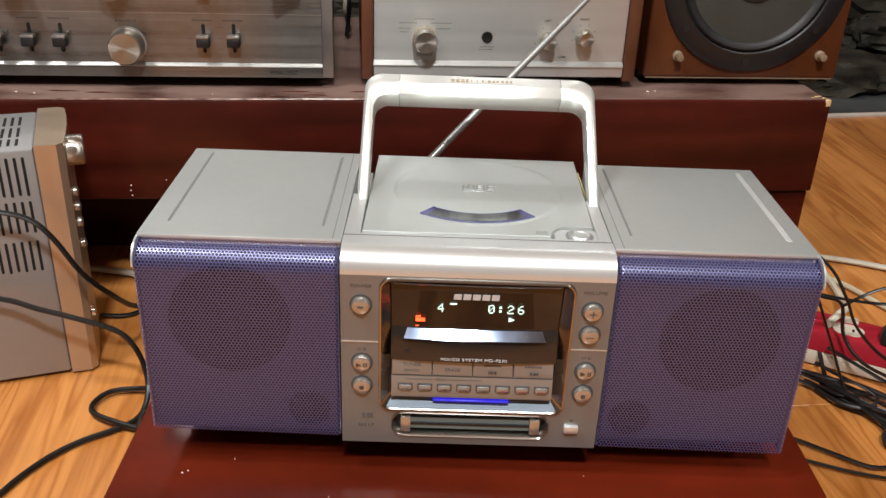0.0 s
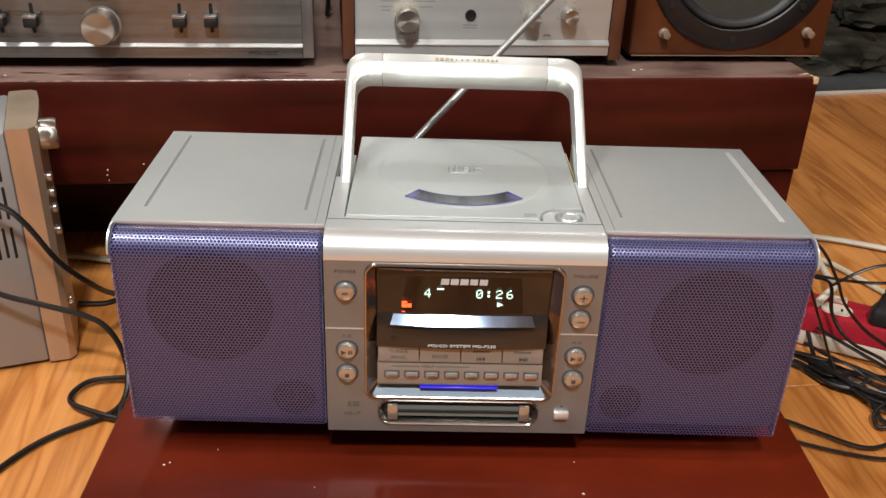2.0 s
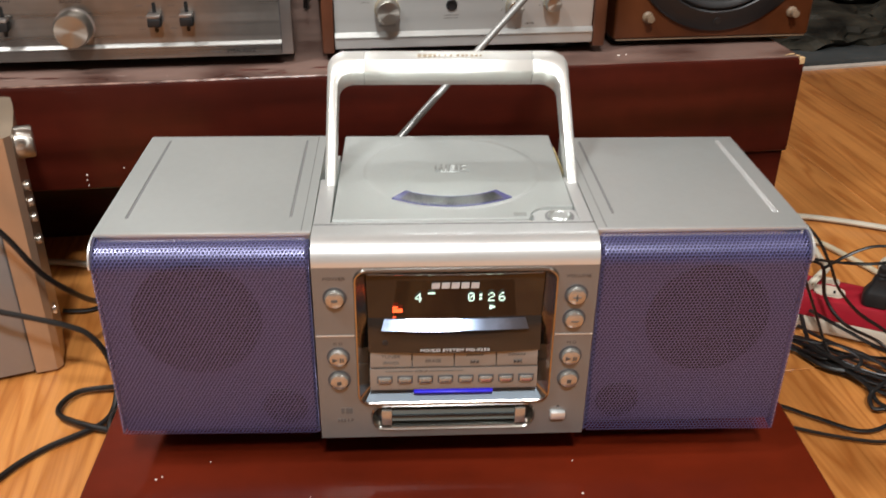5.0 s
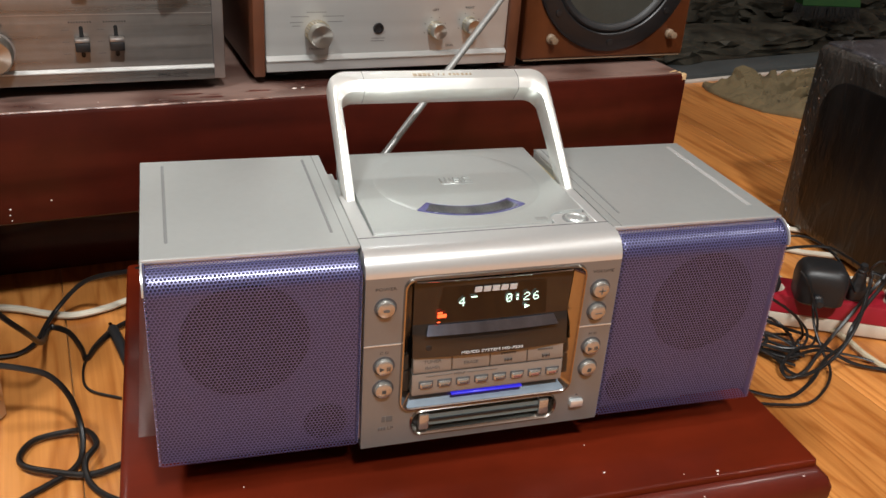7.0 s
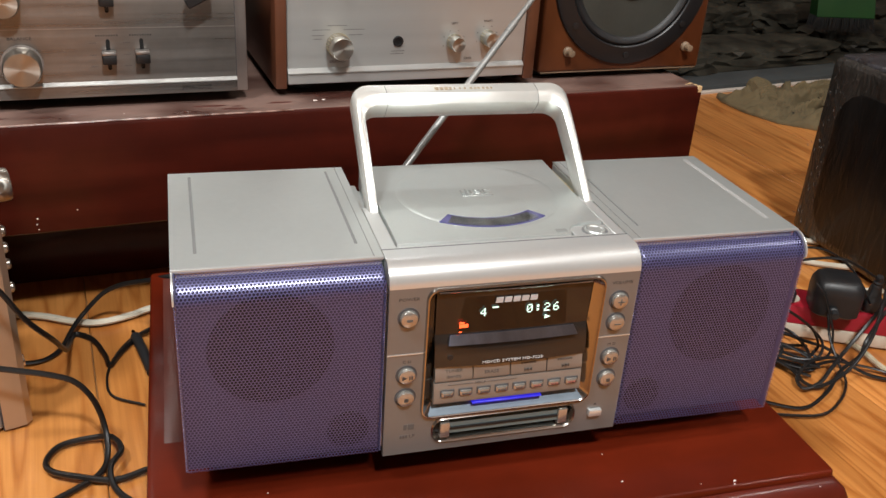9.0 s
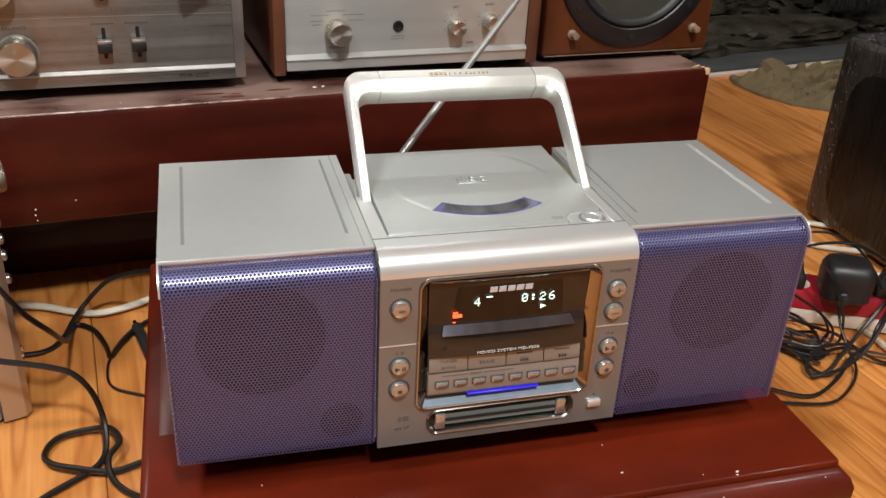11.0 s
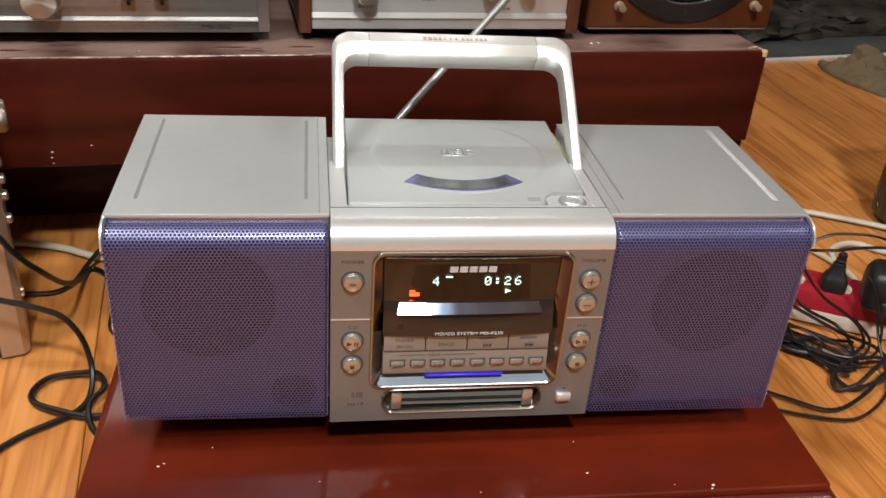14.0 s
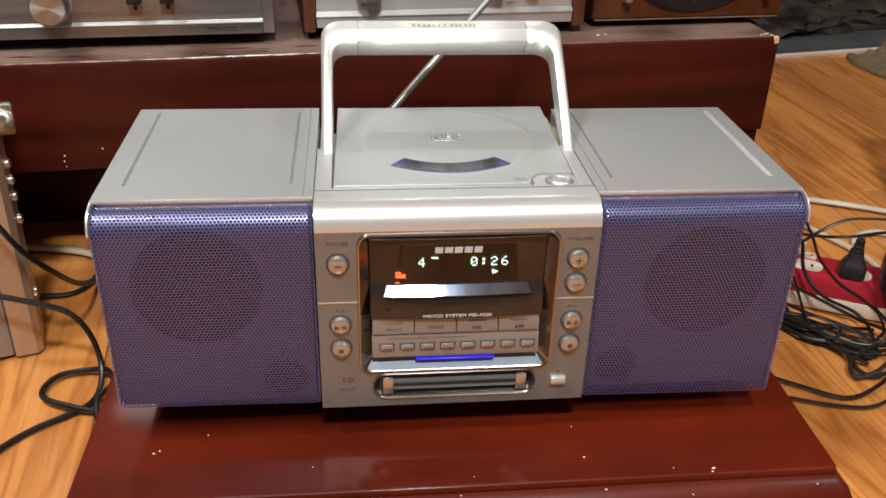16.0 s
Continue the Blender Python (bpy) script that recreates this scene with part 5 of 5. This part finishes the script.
def plug(x, y, w=0.026, h=0.03):
    p = thing("black_plug", STRIP @ pose(x, y, SH + 0.001), "black plug pushed into the power strip", "plug", "plugs in the power strip")
    part("body", loft([[Vector((x + a, y + b, SH + 0.001 + z)) for a, b in rrect(-w / 2 * g, w / 2 * g, -0.011 * g, 0.011 * g, 0.005 * g)] for z, g in ((0, 0.95), (0.002, 1), (0.012, 1), (0.016, 0.85), (0.022, 0.62), (h, 0.5))]), M["black"], p)
    part("strain_relief", lathe([(0.006, 0), (0.0062, 0.003), (0.0048, 0.005), (0.0056, 0.008), (0.0044, 0.01), (0.005, 0.013), (0.004, 0.016)], Matrix.Translation((x, y, SH + h)) @ Matrix.Rotation(radians(12), 4, "X"), 14), M["black_soft"], p)
    return p


plug(0.07, 0.016)
plug(0.17, 0.02, 0.022)
plug(0.22, 0.02, 0.03, 0.026)
ad_ = thing("power_adapter", STRIP @ pose(0.122, 0.02, SH), "black plug-in power adapter in the power strip", "power adapter")
bm = loft([[Vector((0.123 + a, 0.004 + b, z)) for a, b in rrect(-0.0275 + g, 0.0275 - g, -0.025 + g, 0.025 - g, 0.012)] for z, g in ((SH + 0.001, 0.004), (SH + 0.004, 0.001), (SH + 0.026, 0.0), (SH + 0.036, 0.001), (SH + 0.043, 0.004), (SH + 0.046, 0.009))])
part("housing", bm, M["black"], ad_, "rounded glossy black housing")
part("strain_relief", lathe([(0.0055, 0), (0.006, 0.004), (0.0045, 0.006), (0.0052, 0.009), (0.004, 0.014)], towards_front(0.118, -0.021, SH + 0.012), 14), M["black_soft"], ad_)

# ---- cables ----
FRAME[0] = Matrix()
BK = "black twin mains lead lying on the floor"
cable("mains_lead", [(-0.55, 0.17, 0.2), (-0.45, 0.19, 0.2), (-0.413, 0.2, 0.194), (-0.389, 0.2, 0.187), (-0.372, 0.2, 0.169), (-0.354, 0.205, 0.133), (-0.339, 0.225, 0.1), (-0.338, 0.28, 0.055), (-0.346, 0.36, 0.012), (-0.344, 0.392, 0.004), (-0.325, 0.378, 0.004), (-0.311, 0.345, 0.004), (-0.305, 0.324, 0.004), (-0.296, 0.345, 0.004), (-0.279, 0.375, 0.005), (-0.262, 0.39, 0.006), (-0.25, 0.41, 0.006)], 0.0022, M["cord"], BK, 1.4)
cable("audio_lead", [(-0.40, 0.34, 0.006), (-0.372, 0.345, 0.004), (-0.356, 0.362, 0.005), (-0.346, 0.388, 0.012), (-0.334, 0.405, 0.022), (-0.312, 0.405, 0.045), (-0.29, 0.39, 0.062), (-0.262, 0.365, 0.078), (-0.235, 0.352, 0.088), (-0.2, 0.34, 0.0885), (-0.12, 0.33, 0.0885)], 0.0021, M["cord"], "black audio lead running behind the stereo", 1.3)
cable("coiled_lead", [(-0.56, 0.175, 0.12), (-0.47, 0.19, 0.112), (-0.429, 0.2, 0.105), (-0.399, 0.2, 0.096), (-0.369, 0.2, 0.088), (-0.339, 0.2, 0.079), (-0.321, 0.2, 0.069), (-0.308, 0.198, 0.048), (-0.301, 0.19, 0.022), (-0.300, 0.17, 0.008), (-0.306, 0.152, 0.005), (-0.325, 0.137, 0.004), (-0.345, 0.122, 0.004), (-0.365, 0.098, 0.004), (-0.383, 0.06, 0.004), (-0.4, 0.0, 0.004)], 0.0027, M["cord"], "black lead falling to the floor beside the table")
cable("looped_lead", [(-0.24, 0.16, 0.006), (-0.268, 0.15, 0.005), (-0.293, 0.141, 0.006), (-0.322, 0.147, 0.009), (-0.345, 0.16, 0.008), (-0.351, 0.178, 0.006), (-0.341, 0.197, 0.006), (-0.315, 0.202, 0.007), (-0.297, 0.193, 0.012), (-0.288, 0.172, 0.013), (-0.296, 0.15, 0.013), (-0.291, 0.128, 0.006), (-0.272, 0.108, 0.004), (-0.25, 0.1, 0.004)], 0.0027, M["cord"], "black lead lying in a loop on the floor")
cable("white_lead", [(-0.6, 0.455, 0.006), (-0.46, 0.45, 0.006), (-0.389, 0.437, 0.006), (-0.35, 0.418, 0.006), (-0.321, 0.41, 0.006), (-0.288, 0.42, 0.006), (-0.262, 0.434, 0.006), (-0.2, 0.45, 0.006), (0.0, 0.46, 0.006), (0.2, 0.48, 0.006), (0.38, 0.53, 0.006), (0.463, 0.545, 0.006), (0.51, 0.543, 0.006), (0.59, 0.512, 0.006), (0.666, 0.472, 0.006), (0.7, 0.45, 0.004)], 0.0037, M["white_cord"], "white flat lead along the floor", 1.2)
cable("white_lead", [(0.4, 0.56, 0.006), (0.44, 0.558, 0.007), (0.463, 0.543, 0.009), (0.474, 0.507, 0.009), (0.472, 0.458, 0.012), (0.46, 0.4, 0.02), (0.437, 0.345, 0.044), (0.415, 0.318, 0.05), (0.398, 0.302, 0.046)], 0.004, M["white_cord"], "white lead curling to the power strip")
cable("cream_lead", [(0.38, 0.53, 0.005), (0.451, 0.506, 0.005), (0.491, 0.475, 0.005), (0.514, 0.432, 0.005), (0.53, 0.398, 0.005), (0.539, 0.36, 0.005), (0.533, 0.31, 0.005)], 0.0036, M["cream_cord"], "cream lead lying on the floor")
cable("white_lead", [(0.53, 0.38, 0.005), (0.549, 0.423, 0.005), (0.585, 0.437, 0.005), (0.617, 0.415, 0.005), (0.666, 0.392, 0.005), (0.71, 0.37, 0.004)], 0.004, M["white_cord"], "white lead running under the wrapped loudspeaker")
cable("white_lead", [(0.56, 0.32, 0.005), (0.599, 0.332, 0.005), (0.656, 0.327, 0.005), (0.663, 0.295, 0.005), (0.64, 0.25, 0.005)], 0.004, M["white_cord"], "short white lead on the floor")
cable("cream_lead", [(0.515, 0.25, 0.005), (0.526, 0.209, 0.005), (0.525, 0.171, 0.005), (0.534, 0.138, 0.005), (0.563, 0.128, 0.005), (0.62, 0.125, 0.005), (0.7, 0.14, 0.005)], 0.0036, M["cream_cord"], "cream lead coming out under the power strip")
cable("mains_lead", [(0.25, 0.19, 0.006), (0.315, 0.159, 0.005), (0.345, 0.139, 0.005), (0.383, 0.118, 0.005), (0.423, 0.133, 0.008), (0.464, 0.163, 0.012), (0.496, 0.175, 0.02), (0.512, 0.188, 0.03), (0.526, 0.19, 0.06), (0.541, 0.19, 0.088), (0.537, 0.19, 0.107), (0.527, 0.192, 0.112), (0.52, 0.195, 0.1), (0.527, 0.197, 0.09)], 0.00145, M["cord"], BK, 1.5)
cable("mains_lead", [(0.24, 0.16, 0.005), (0.311, 0.129, 0.005), (0.36, 0.11, 0.005), (0.399, 0.104, 0.005), (0.435, 0.123, 0.005), (0.462, 0.15, 0.006), (0.47, 0.175, 0.012), (0.472, 0.2, 0.03), (0.474, 0.215, 0.053)], 0.0016, M["cord"], "thin black adapter lead on the floor")
cable("mains_lead", [(0.365, 0.255, 0.006), (0.385, 0.225, 0.009), (0.41, 0.194, 0.009), (0.429, 0.178, 0.01), (0.464, 0.181, 0.012), (0.494, 0.175, 0.008), (0.525, 0.156, 0.005), (0.531, 0.125, 0.005), (0.544, 0.103, 0.005), (0.6, 0.07, 0.005), (0.68, 0.05, 0.005)], 0.00145, M["cord"], BK, 1.5)
cable("mains_lead", [(0.475, 0.182, 0.016), (0.44, 0.182, 0.016), (0.413, 0.168, 0.01), (0.405, 0.156, 0.007), (0.408, 0.147, 0.006), (0.43, 0.152, 0.008), (0.455, 0.168, 0.013), (0.49, 0.19, 0.02), (0.52, 0.2, 0.045), (0.535, 0.197, 0.075), (0.55, 0.2, 0.09)], 0.00145, M["cord"], "black lead in a small loop on the floor", 1.5)
cable("mains_lead", [(0.18, 0.28, 0.12), (0.27, 0.29, 0.11), (0.34, 0.29, 0.098), (0.378, 0.29, 0.089), (0.42, 0.29, 0.082), (0.451, 0.285, 0.083), (0.478, 0.265, 0.098), (0.5, 0.245, 0.106), (0.526, 0.24, 0.095), (0.558, 0.225, 0.078), (0.572, 0.195, 0.082), (0.582, 0.18, 0.08)], 0.00145, M["cord"], "black lead arching over the power strip", 1.5)
cable("mains_lead", [(0.2, 0.25, 0.2), (0.29, 0.23, 0.19), (0.335, 0.21, 0.165), (0.356, 0.2, 0.135), (0.371, 0.2, 0.107), (0.397, 0.2, 0.079), (0.425, 0.2, 0.06), (0.446, 0.2, 0.043), (0.46, 0.202, 0.022), (0.462, 0.207, 0.009), (0.442, 0.198, 0.006), (0.419, 0.209, 0.006), (0.394, 0.222, 0.006), (0.36, 0.25, 0.006)], 0.00145, M["cord"], "black lead hanging in front of the power strip", 1.5)
cable("mains_lead", [(0.2, 0.27, 0.18), (0.29, 0.265, 0.175), (0.33, 0.25, 0.148), (0.345, 0.245, 0.122), (0.355, 0.24, 0.101), (0.377, 0.238, 0.054), (0.394, 0.225, 0.014), (0.406, 0.207, 0.008), (0.43, 0.186, 0.007)], 0.00145, M["cord"], "black lead dropping to the floor", 1.5)
cable("mains_lead", [(0.395, 0.275, 0.085), (0.408, 0.27, 0.099), (0.425, 0.27, 0.108), (0.445, 0.27, 0.112), (0.49, 0.268, 0.108), (0.523, 0.26, 0.09), (0.534, 0.24, 0.072), (0.53, 0.215, 0.06)], 0.00145, M["cord"], "black lead arching over the power strip", 1.5)
cable("mains_lead", [(0.455, 0.225, 0.09), (0.462, 0.217, 0.08), (0.468, 0.208, 0.06), (0.473, 0.198, 0.035), (0.468, 0.192, 0.012), (0.445, 0.195, 0.008), (0.415, 0.225, 0.008), (0.38, 0.262, 0.008)], 0.00145, M["cord"], "black lead from a plug down to the floor", 1.5)
for k, pts in enumerate((((0.3, 0.29, 0.006), (0.36, 0.268, 0.006), (0.384, 0.241, 0.008), (0.396, 0.21, 0.012), (0.416, 0.178, 0.008), (0.43, 0.168, 0.005)),
                         ((0.31, 0.265, 0.006), (0.365, 0.246, 0.008), (0.386, 0.218, 0.014), (0.42, 0.222, 0.012), (0.446, 0.214, 0.008), (0.462, 0.2, 0.006)),
                         ((0.33, 0.29, 0.006), (0.39, 0.262, 0.006), (0.402, 0.245, 0.008), (0.414, 0.23, 0.01), (0.44, 0.226, 0.008), (0.465, 0.224, 0.006)),
                         ((0.3, 0.275, 0.012), (0.355, 0.258, 0.014), (0.375, 0.235, 0.018), (0.4, 0.2, 0.018), (0.425, 0.185, 0.014), (0.446, 0.176, 0.01)),
                         ((0.36, 0.25, 0.02), (0.38, 0.235, 0.022), (0.405, 0.23, 0.02), (0.42, 0.212, 0.016), (0.405, 0.2, 0.012), (0.385, 0.212, 0.008), (0.37, 0.24, 0.006)))):
    cable("mains_lead", pts, 0.00145, M["cord"], "black lead in the tangle on the floor", 1.5)
for pts in (((0.364, 0.267, 0.1), (0.394, 0.278, 0.085), (0.403, 0.274, 0.05), (0.419, 0.254, 0.03), (0.455, 0.241, 0.014), (0.454, 0.205, 0.008), (0.429, 0.18, 0.006)),
            ((0.391, 0.294, 0.02), (0.386, 0.251, 0.01), (0.4, 0.216, 0.008), (0.413, 0.182, 0.008), (0.414, 0.157, 0.006), (0.428, 0.147, 0.007), (0.468, 0.155, 0.02), (0.495, 0.166, 0.05), (0.534, 0.202, 0.07), (0.547, 0.217, 0.085)),
            ((0.384, 0.279, 0.012), (0.403, 0.246, 0.014), (0.434, 0.221, 0.012), (0.449, 0.192, 0.008), (0.435, 0.178, 0.006), (0.409, 0.197, 0.006), (0.388, 0.217, 0.006), (0.38, 0.25, 0.006)),
            ((0.394, 0.281, 0.03), (0.414, 0.245, 0.03), (0.446, 0.221, 0.02), (0.477, 0.207, 0.012), (0.484, 0.177, 0.01), (0.501, 0.156, 0.005), (0.541, 0.133, 0.005)),
            ((0.452, 0.214, 0.04), (0.47, 0.207, 0.02), (0.454, 0.191, 0.012), (0.432, 0.195, 0.009), (0.407, 0.218, 0.008), (0.391, 0.247, 0.008))):
    cable("mains_lead", pts, 0.0016, M["cord"], "black lead tangled beside the power strip", 1.5)
pl = thing("small_plug", pose(-0.272, 0.36, 0), "small black plug lying on the floor by the table", "plug")
part("body", tube([(-0.281, 0.374, 0.006), (-0.276, 0.355, 0.0065), (-0.27, 0.33, 0.0065), (-0.263, 0.3, 0.006)], 0.0055, 10, 4), M["black_soft"], pl)
part("pin", tube([(-0.284, 0.384, 0.006), (-0.281, 0.374, 0.006)], 0.0024, 8, 2, 1, False), M["chrome"], pl)
cable("thin_lead", [(-0.283, 0.38, 0.003), (-0.296, 0.355, 0.003), (-0.304, 0.33, 0.003), (-0.307, 0.3, 0.003), (-0.3, 0.27, 0.003), (-0.27, 0.25, 0.003)], 0.0013, M["cord"], "thin grey lead on the floor")

# ---- stone edge and rockery beyond the floor ----
KERB = pose(0.822, 1.198, 0, 0, 0, 11)
FRAME[0] = KERB
tagged(part("kerb", box(-1.2, 2.0, 0.012, 0.104, -0.02, 0.014, 0.003, 2), M["kerb"]), "grey stone kerb at the edge of the floor", "kerb", kind="structure")
tagged(part("trim", box(-1.2, 2.0, 0.0, 0.0118, -0.02, 0.006, 0.002, 1), M["grout"]), "pale strip between floor and kerb", "trim", kind="structure")
rng = random.Random(21)


def rock(cx, cy, w, d, h, z0, seed):
    """Split field stone: flat-topped block with ledges and cracks."""
    r = random.Random(seed)
    bm = bmesh.new()
    bmesh.ops.create_icosphere(bm, subdivisions=4, radius=1)
    off = Vector((r.uniform(-9, 9), r.uniform(-9, 9), r.uniform(-9, 9)))
    for v in bm.verts:
        c = v.co.copy()
        box_ = max(abs(c.x), abs(c.y), abs(c.z))
        c = c.lerp(c / box_, 0.45)
        q = noise.cell_vector(c * 2.1 + off)
        f = 1 + 0.2 * noise.noise(c * 1.4 + off) + 0.12 * noise.noise(c * 4 + off) + 0.1 * (q.x - 0.5)
        crack = abs(noise.noise(c * 2.6 + off * 2))
        f -= 0.16 * max(0.0, 1 - crack * 9) + 0.05 * abs(noise.noise(c * 11 + off))
        z = c.z * f * h
        z = 0.8 * z + 0.2 * round(z / 0.022) * 0.022
        v.co = Vector((cx + c.x * f * w, cy + c.y * f * d, max(z0 - 0.03, z0 + z)))
    return bm


k = 0
for j in range(5):
    for i in range(9):
        w = rng.uniform(0.13, 0.24)
        tagged(part("rock", rock(-0.9 + i * 0.34 + rng.uniform(-0.07, 0.07), 0.27 + j * 0.2 + rng.uniform(-0.04, 0.04), w, rng.uniform(0.09, 0.15), rng.uniform(0.03, 0.06) + j * 0.015, 0.01 + j * 0.028, 50 + k), M["rock"], smooth=28), "dark rough stone in the rockery", "stone", "rockery stones")
        k += 1
tagged(part("ground", box(-1.2, 2.0, 0.106, 1.4, -0.1, 0.015), M["rock"]), "dark stony bed behind the kerb", "ground", kind="structure")

FRAME[0] = Matrix()
broom = thing("green_brush", pose(1.53, 1.6, 0.05), "green plastic brush with black bristles lying on the stones", "brush")
part("block", loft([[Vector((1.435 + g, 1.555 + 0.25 * (z - 0.1) + h, z)), Vector((1.605 - g, 1.535 + 0.25 * (z - 0.1) + h, z)), Vector((1.615 - g, 1.58 + 0.25 * (z - 0.1) - h, z)), Vector((1.445 + g, 1.6 + 0.25 * (z - 0.1) - h, z))] for z, g, h in ((0.098, 0.004, 0.004), (0.103, 0, 0), (0.22, 0.004, 0.002), (0.228, 0.012, 0.01))]), M["green"], broom, "green plastic block")
part("handle_socket", tube([(1.53, 1.6, 0.22), (1.56, 1.67, 0.28), (1.62, 1.8, 0.44)], 0.014, 10, 4), M["green"], broom)
bm = bmesh.new()
for i in range(46):
    for j in range(4):
        f = i / 45
        x, y = 1.438 + 0.165 * f, 1.562 - 0.02 * f + j * 0.009
        tip = Vector((x - 0.05 + 0.02 * f + rng.uniform(-0.006, 0.006), y - 0.055 + rng.uniform(-0.012, 0.012), 0.07))
        vs = [bm.verts.new((x + a, y + b, 0.103)) for a, b in ((-0.0018, -0.0018), (0.0018, -0.0018), (0.0, 0.002))]
        t = bm.verts.new(tip)
        for q in range(3):
            bm.faces.new((vs[q], vs[(q + 1) % 3], t))
part("bristles", bm, M["black"], broom, "black bristles")

# ---- crumpled cloth ----
cloth = thing("cloth", pose(1.12, 1.1, 0), "crumpled olive-brown cloth with a ribbed cuff on the floor", "cloth")
OUTLINE = [(0.922, 1.155), (0.93, 1.08), (0.962, 1.005), (1.02, 0.957), (1.13, 0.945), (1.25, 0.98), (1.35, 1.08), (1.37, 1.21), (1.3, 1.275), (1.21, 1.25), (1.13, 1.19), (1.06, 1.2), (0.98, 1.195), (0.93, 1.19)]


def cloth_mesh(cx, cy, h, rings=44, n=168):
    """Fabric in folds that run out from the middle, edges lying on the floor."""
    bm = bmesh.new()
    grid = []
    m = len(OUTLINE)
    for j in range(rings + 1):
        rr = j / rings
        rowv = []
        for i in range(n):
            f = i / n * m
            a, b = OUTLINE[int(f) % m], OUTLINE[(int(f) + 1) % m]
            t = f - int(f)
            ex, ey = a[0] + (b[0] - a[0]) * t, a[1] + (b[1] - a[1]) * t
            x, y = cx + (ex - cx) * rr, cy + (ey - cy) * rr
            q = Vector((x * 8 + y * 4, y * 13 - x * 4, 0.3))
            wr = q + Vector((noise.noise(q * 0.6), noise.noise(q * 0.6 + Vector((5, 5, 5))), 0)) * 1.6
            fold = max(0.0, 1 - abs(noise.noise(wr * 1.1)) * 4.0) ** 1.4
            fold2 = max(0.0, 1 - abs(noise.noise(wr * 2.3 + Vector((3, 8, 1)))) * 4.0) ** 1.2
            fold3 = max(0.0, 1 - abs(noise.noise(wr * 4.6 + Vector((1, 2, 6)))) * 3.0)
            e = max(0.0, 1 - rr ** 5)
            heap = math.exp(-((x - 1.16) / 0.06) ** 2 - ((y - 1.17) / 0.05) ** 2) + 0.6 * math.exp(-((x - 1.03) / 0.07) ** 2 - ((y - 1.12) / 0.06) ** 2)
            z = 0.005 + h * e * (0.1 + 0.55 * fold + 0.38 * fold2 + 0.14 * fold3 + 0.32 * heap) + 0.006 * (1 - e) * fold2
            rowv.append(bm.verts.new((x + 0.008 * fold * e, y - 0.014 * fold * e, max(0.004, z))))
        grid.append(rowv)
    for a, b in zip(grid, grid[1:]):
        for i in range(n):
            bm.faces.new((a[i], a[(i + 1) % n], b[(i + 1) % n], b[i]))
    bmesh.ops.remove_doubles(bm, verts=grid[0], dist=0.02)
    r_ = bmesh.ops.extrude_edge_only(bm, edges=[e for e in bm.edges if e.is_boundary])
    for v in (g for g in r_["geom"] if isinstance(g, bmesh.types.BMVert)):
        v.co.z = 0.0005
    bmesh.ops.recalc_face_normals(bm, faces=bm.faces)
    return bm


part("fabric", cloth_mesh(1.14, 1.1, 0.042), M["cloth"], cloth, smooth=180)
loops = []
for k in range(31):
    f = k / 30
    c = Vector((1.012 - 0.012 * f, 1.172 - 0.075 * f, 0.05 - 0.018 * f + 0.01 * math.sin(3.1 * f)))
    rib = 0.004 * (1 if k % 3 == 0 else 0)
    loops.append([c + Vector((dx, dy, dz - rib)) for dx, dy, dz in ((-0.034, 0.004, -0.05), (-0.02, 0.002, -0.004), (-0.004, 0.0, 0.003), (0.014, -0.004, -0.002), (0.032, -0.012, -0.045))])
part("ribbed_cuff", loft(loops), M["cloth"], cloth, "ribbed folded cuff", smooth=16)

# ---- floor planks ----
FRAME[0] = ROOM
PW, PL, S0 = 0.1914, 1.215, -0.280
rng = random.Random(11)
plank_data = {}


def plank(x0, x1, y0, y1):
    key = (round(x1 - x0, 4), round(y1 - y0, 4))
    if key not in plank_data:
        w, d = x1 - x0, y1 - y0
        bm = loft([[Vector((a, b, z)) for a, b in ((-w / 2 + g, -d / 2 + g), (w / 2 - g, -d / 2 + g), (w / 2 - g, d / 2 - g), (-w / 2 + g, d / 2 - g))] for z, g in ((-0.012, 0.0003), (-0.0008, 0.0004), (0.0, 0.0014))])
        me = bpy.data.meshes.new("plank")
        bm.to_mesh(me)
        bm.free()
        me.materials.append(M["laminate"])
        plank_data[key] = me
    ob = new("plank", plank_data[key])
    ob.parent = floor_ob
    ob.matrix_basis = ROOM @ pose((x0 + x1) / 2, (y0 + y1) / 2, 0)
    return ob


floor_ob = bpy.data.objects["floor"]
known = {5: 0.49, 3: 0.174}
for c in range(-16, 19):
    x0 = S0 + c * PW
    start = known.get(c, rng.uniform(0, PL))
    y = start - PL * 4
    while y < 3.39:
        lo, hi = max(y, -3.39), min(y + PL, 3.39)
        if hi - lo > 0.02:
            plank(x0, min(x0 + PW, 3.39), lo, hi)
        y += PL
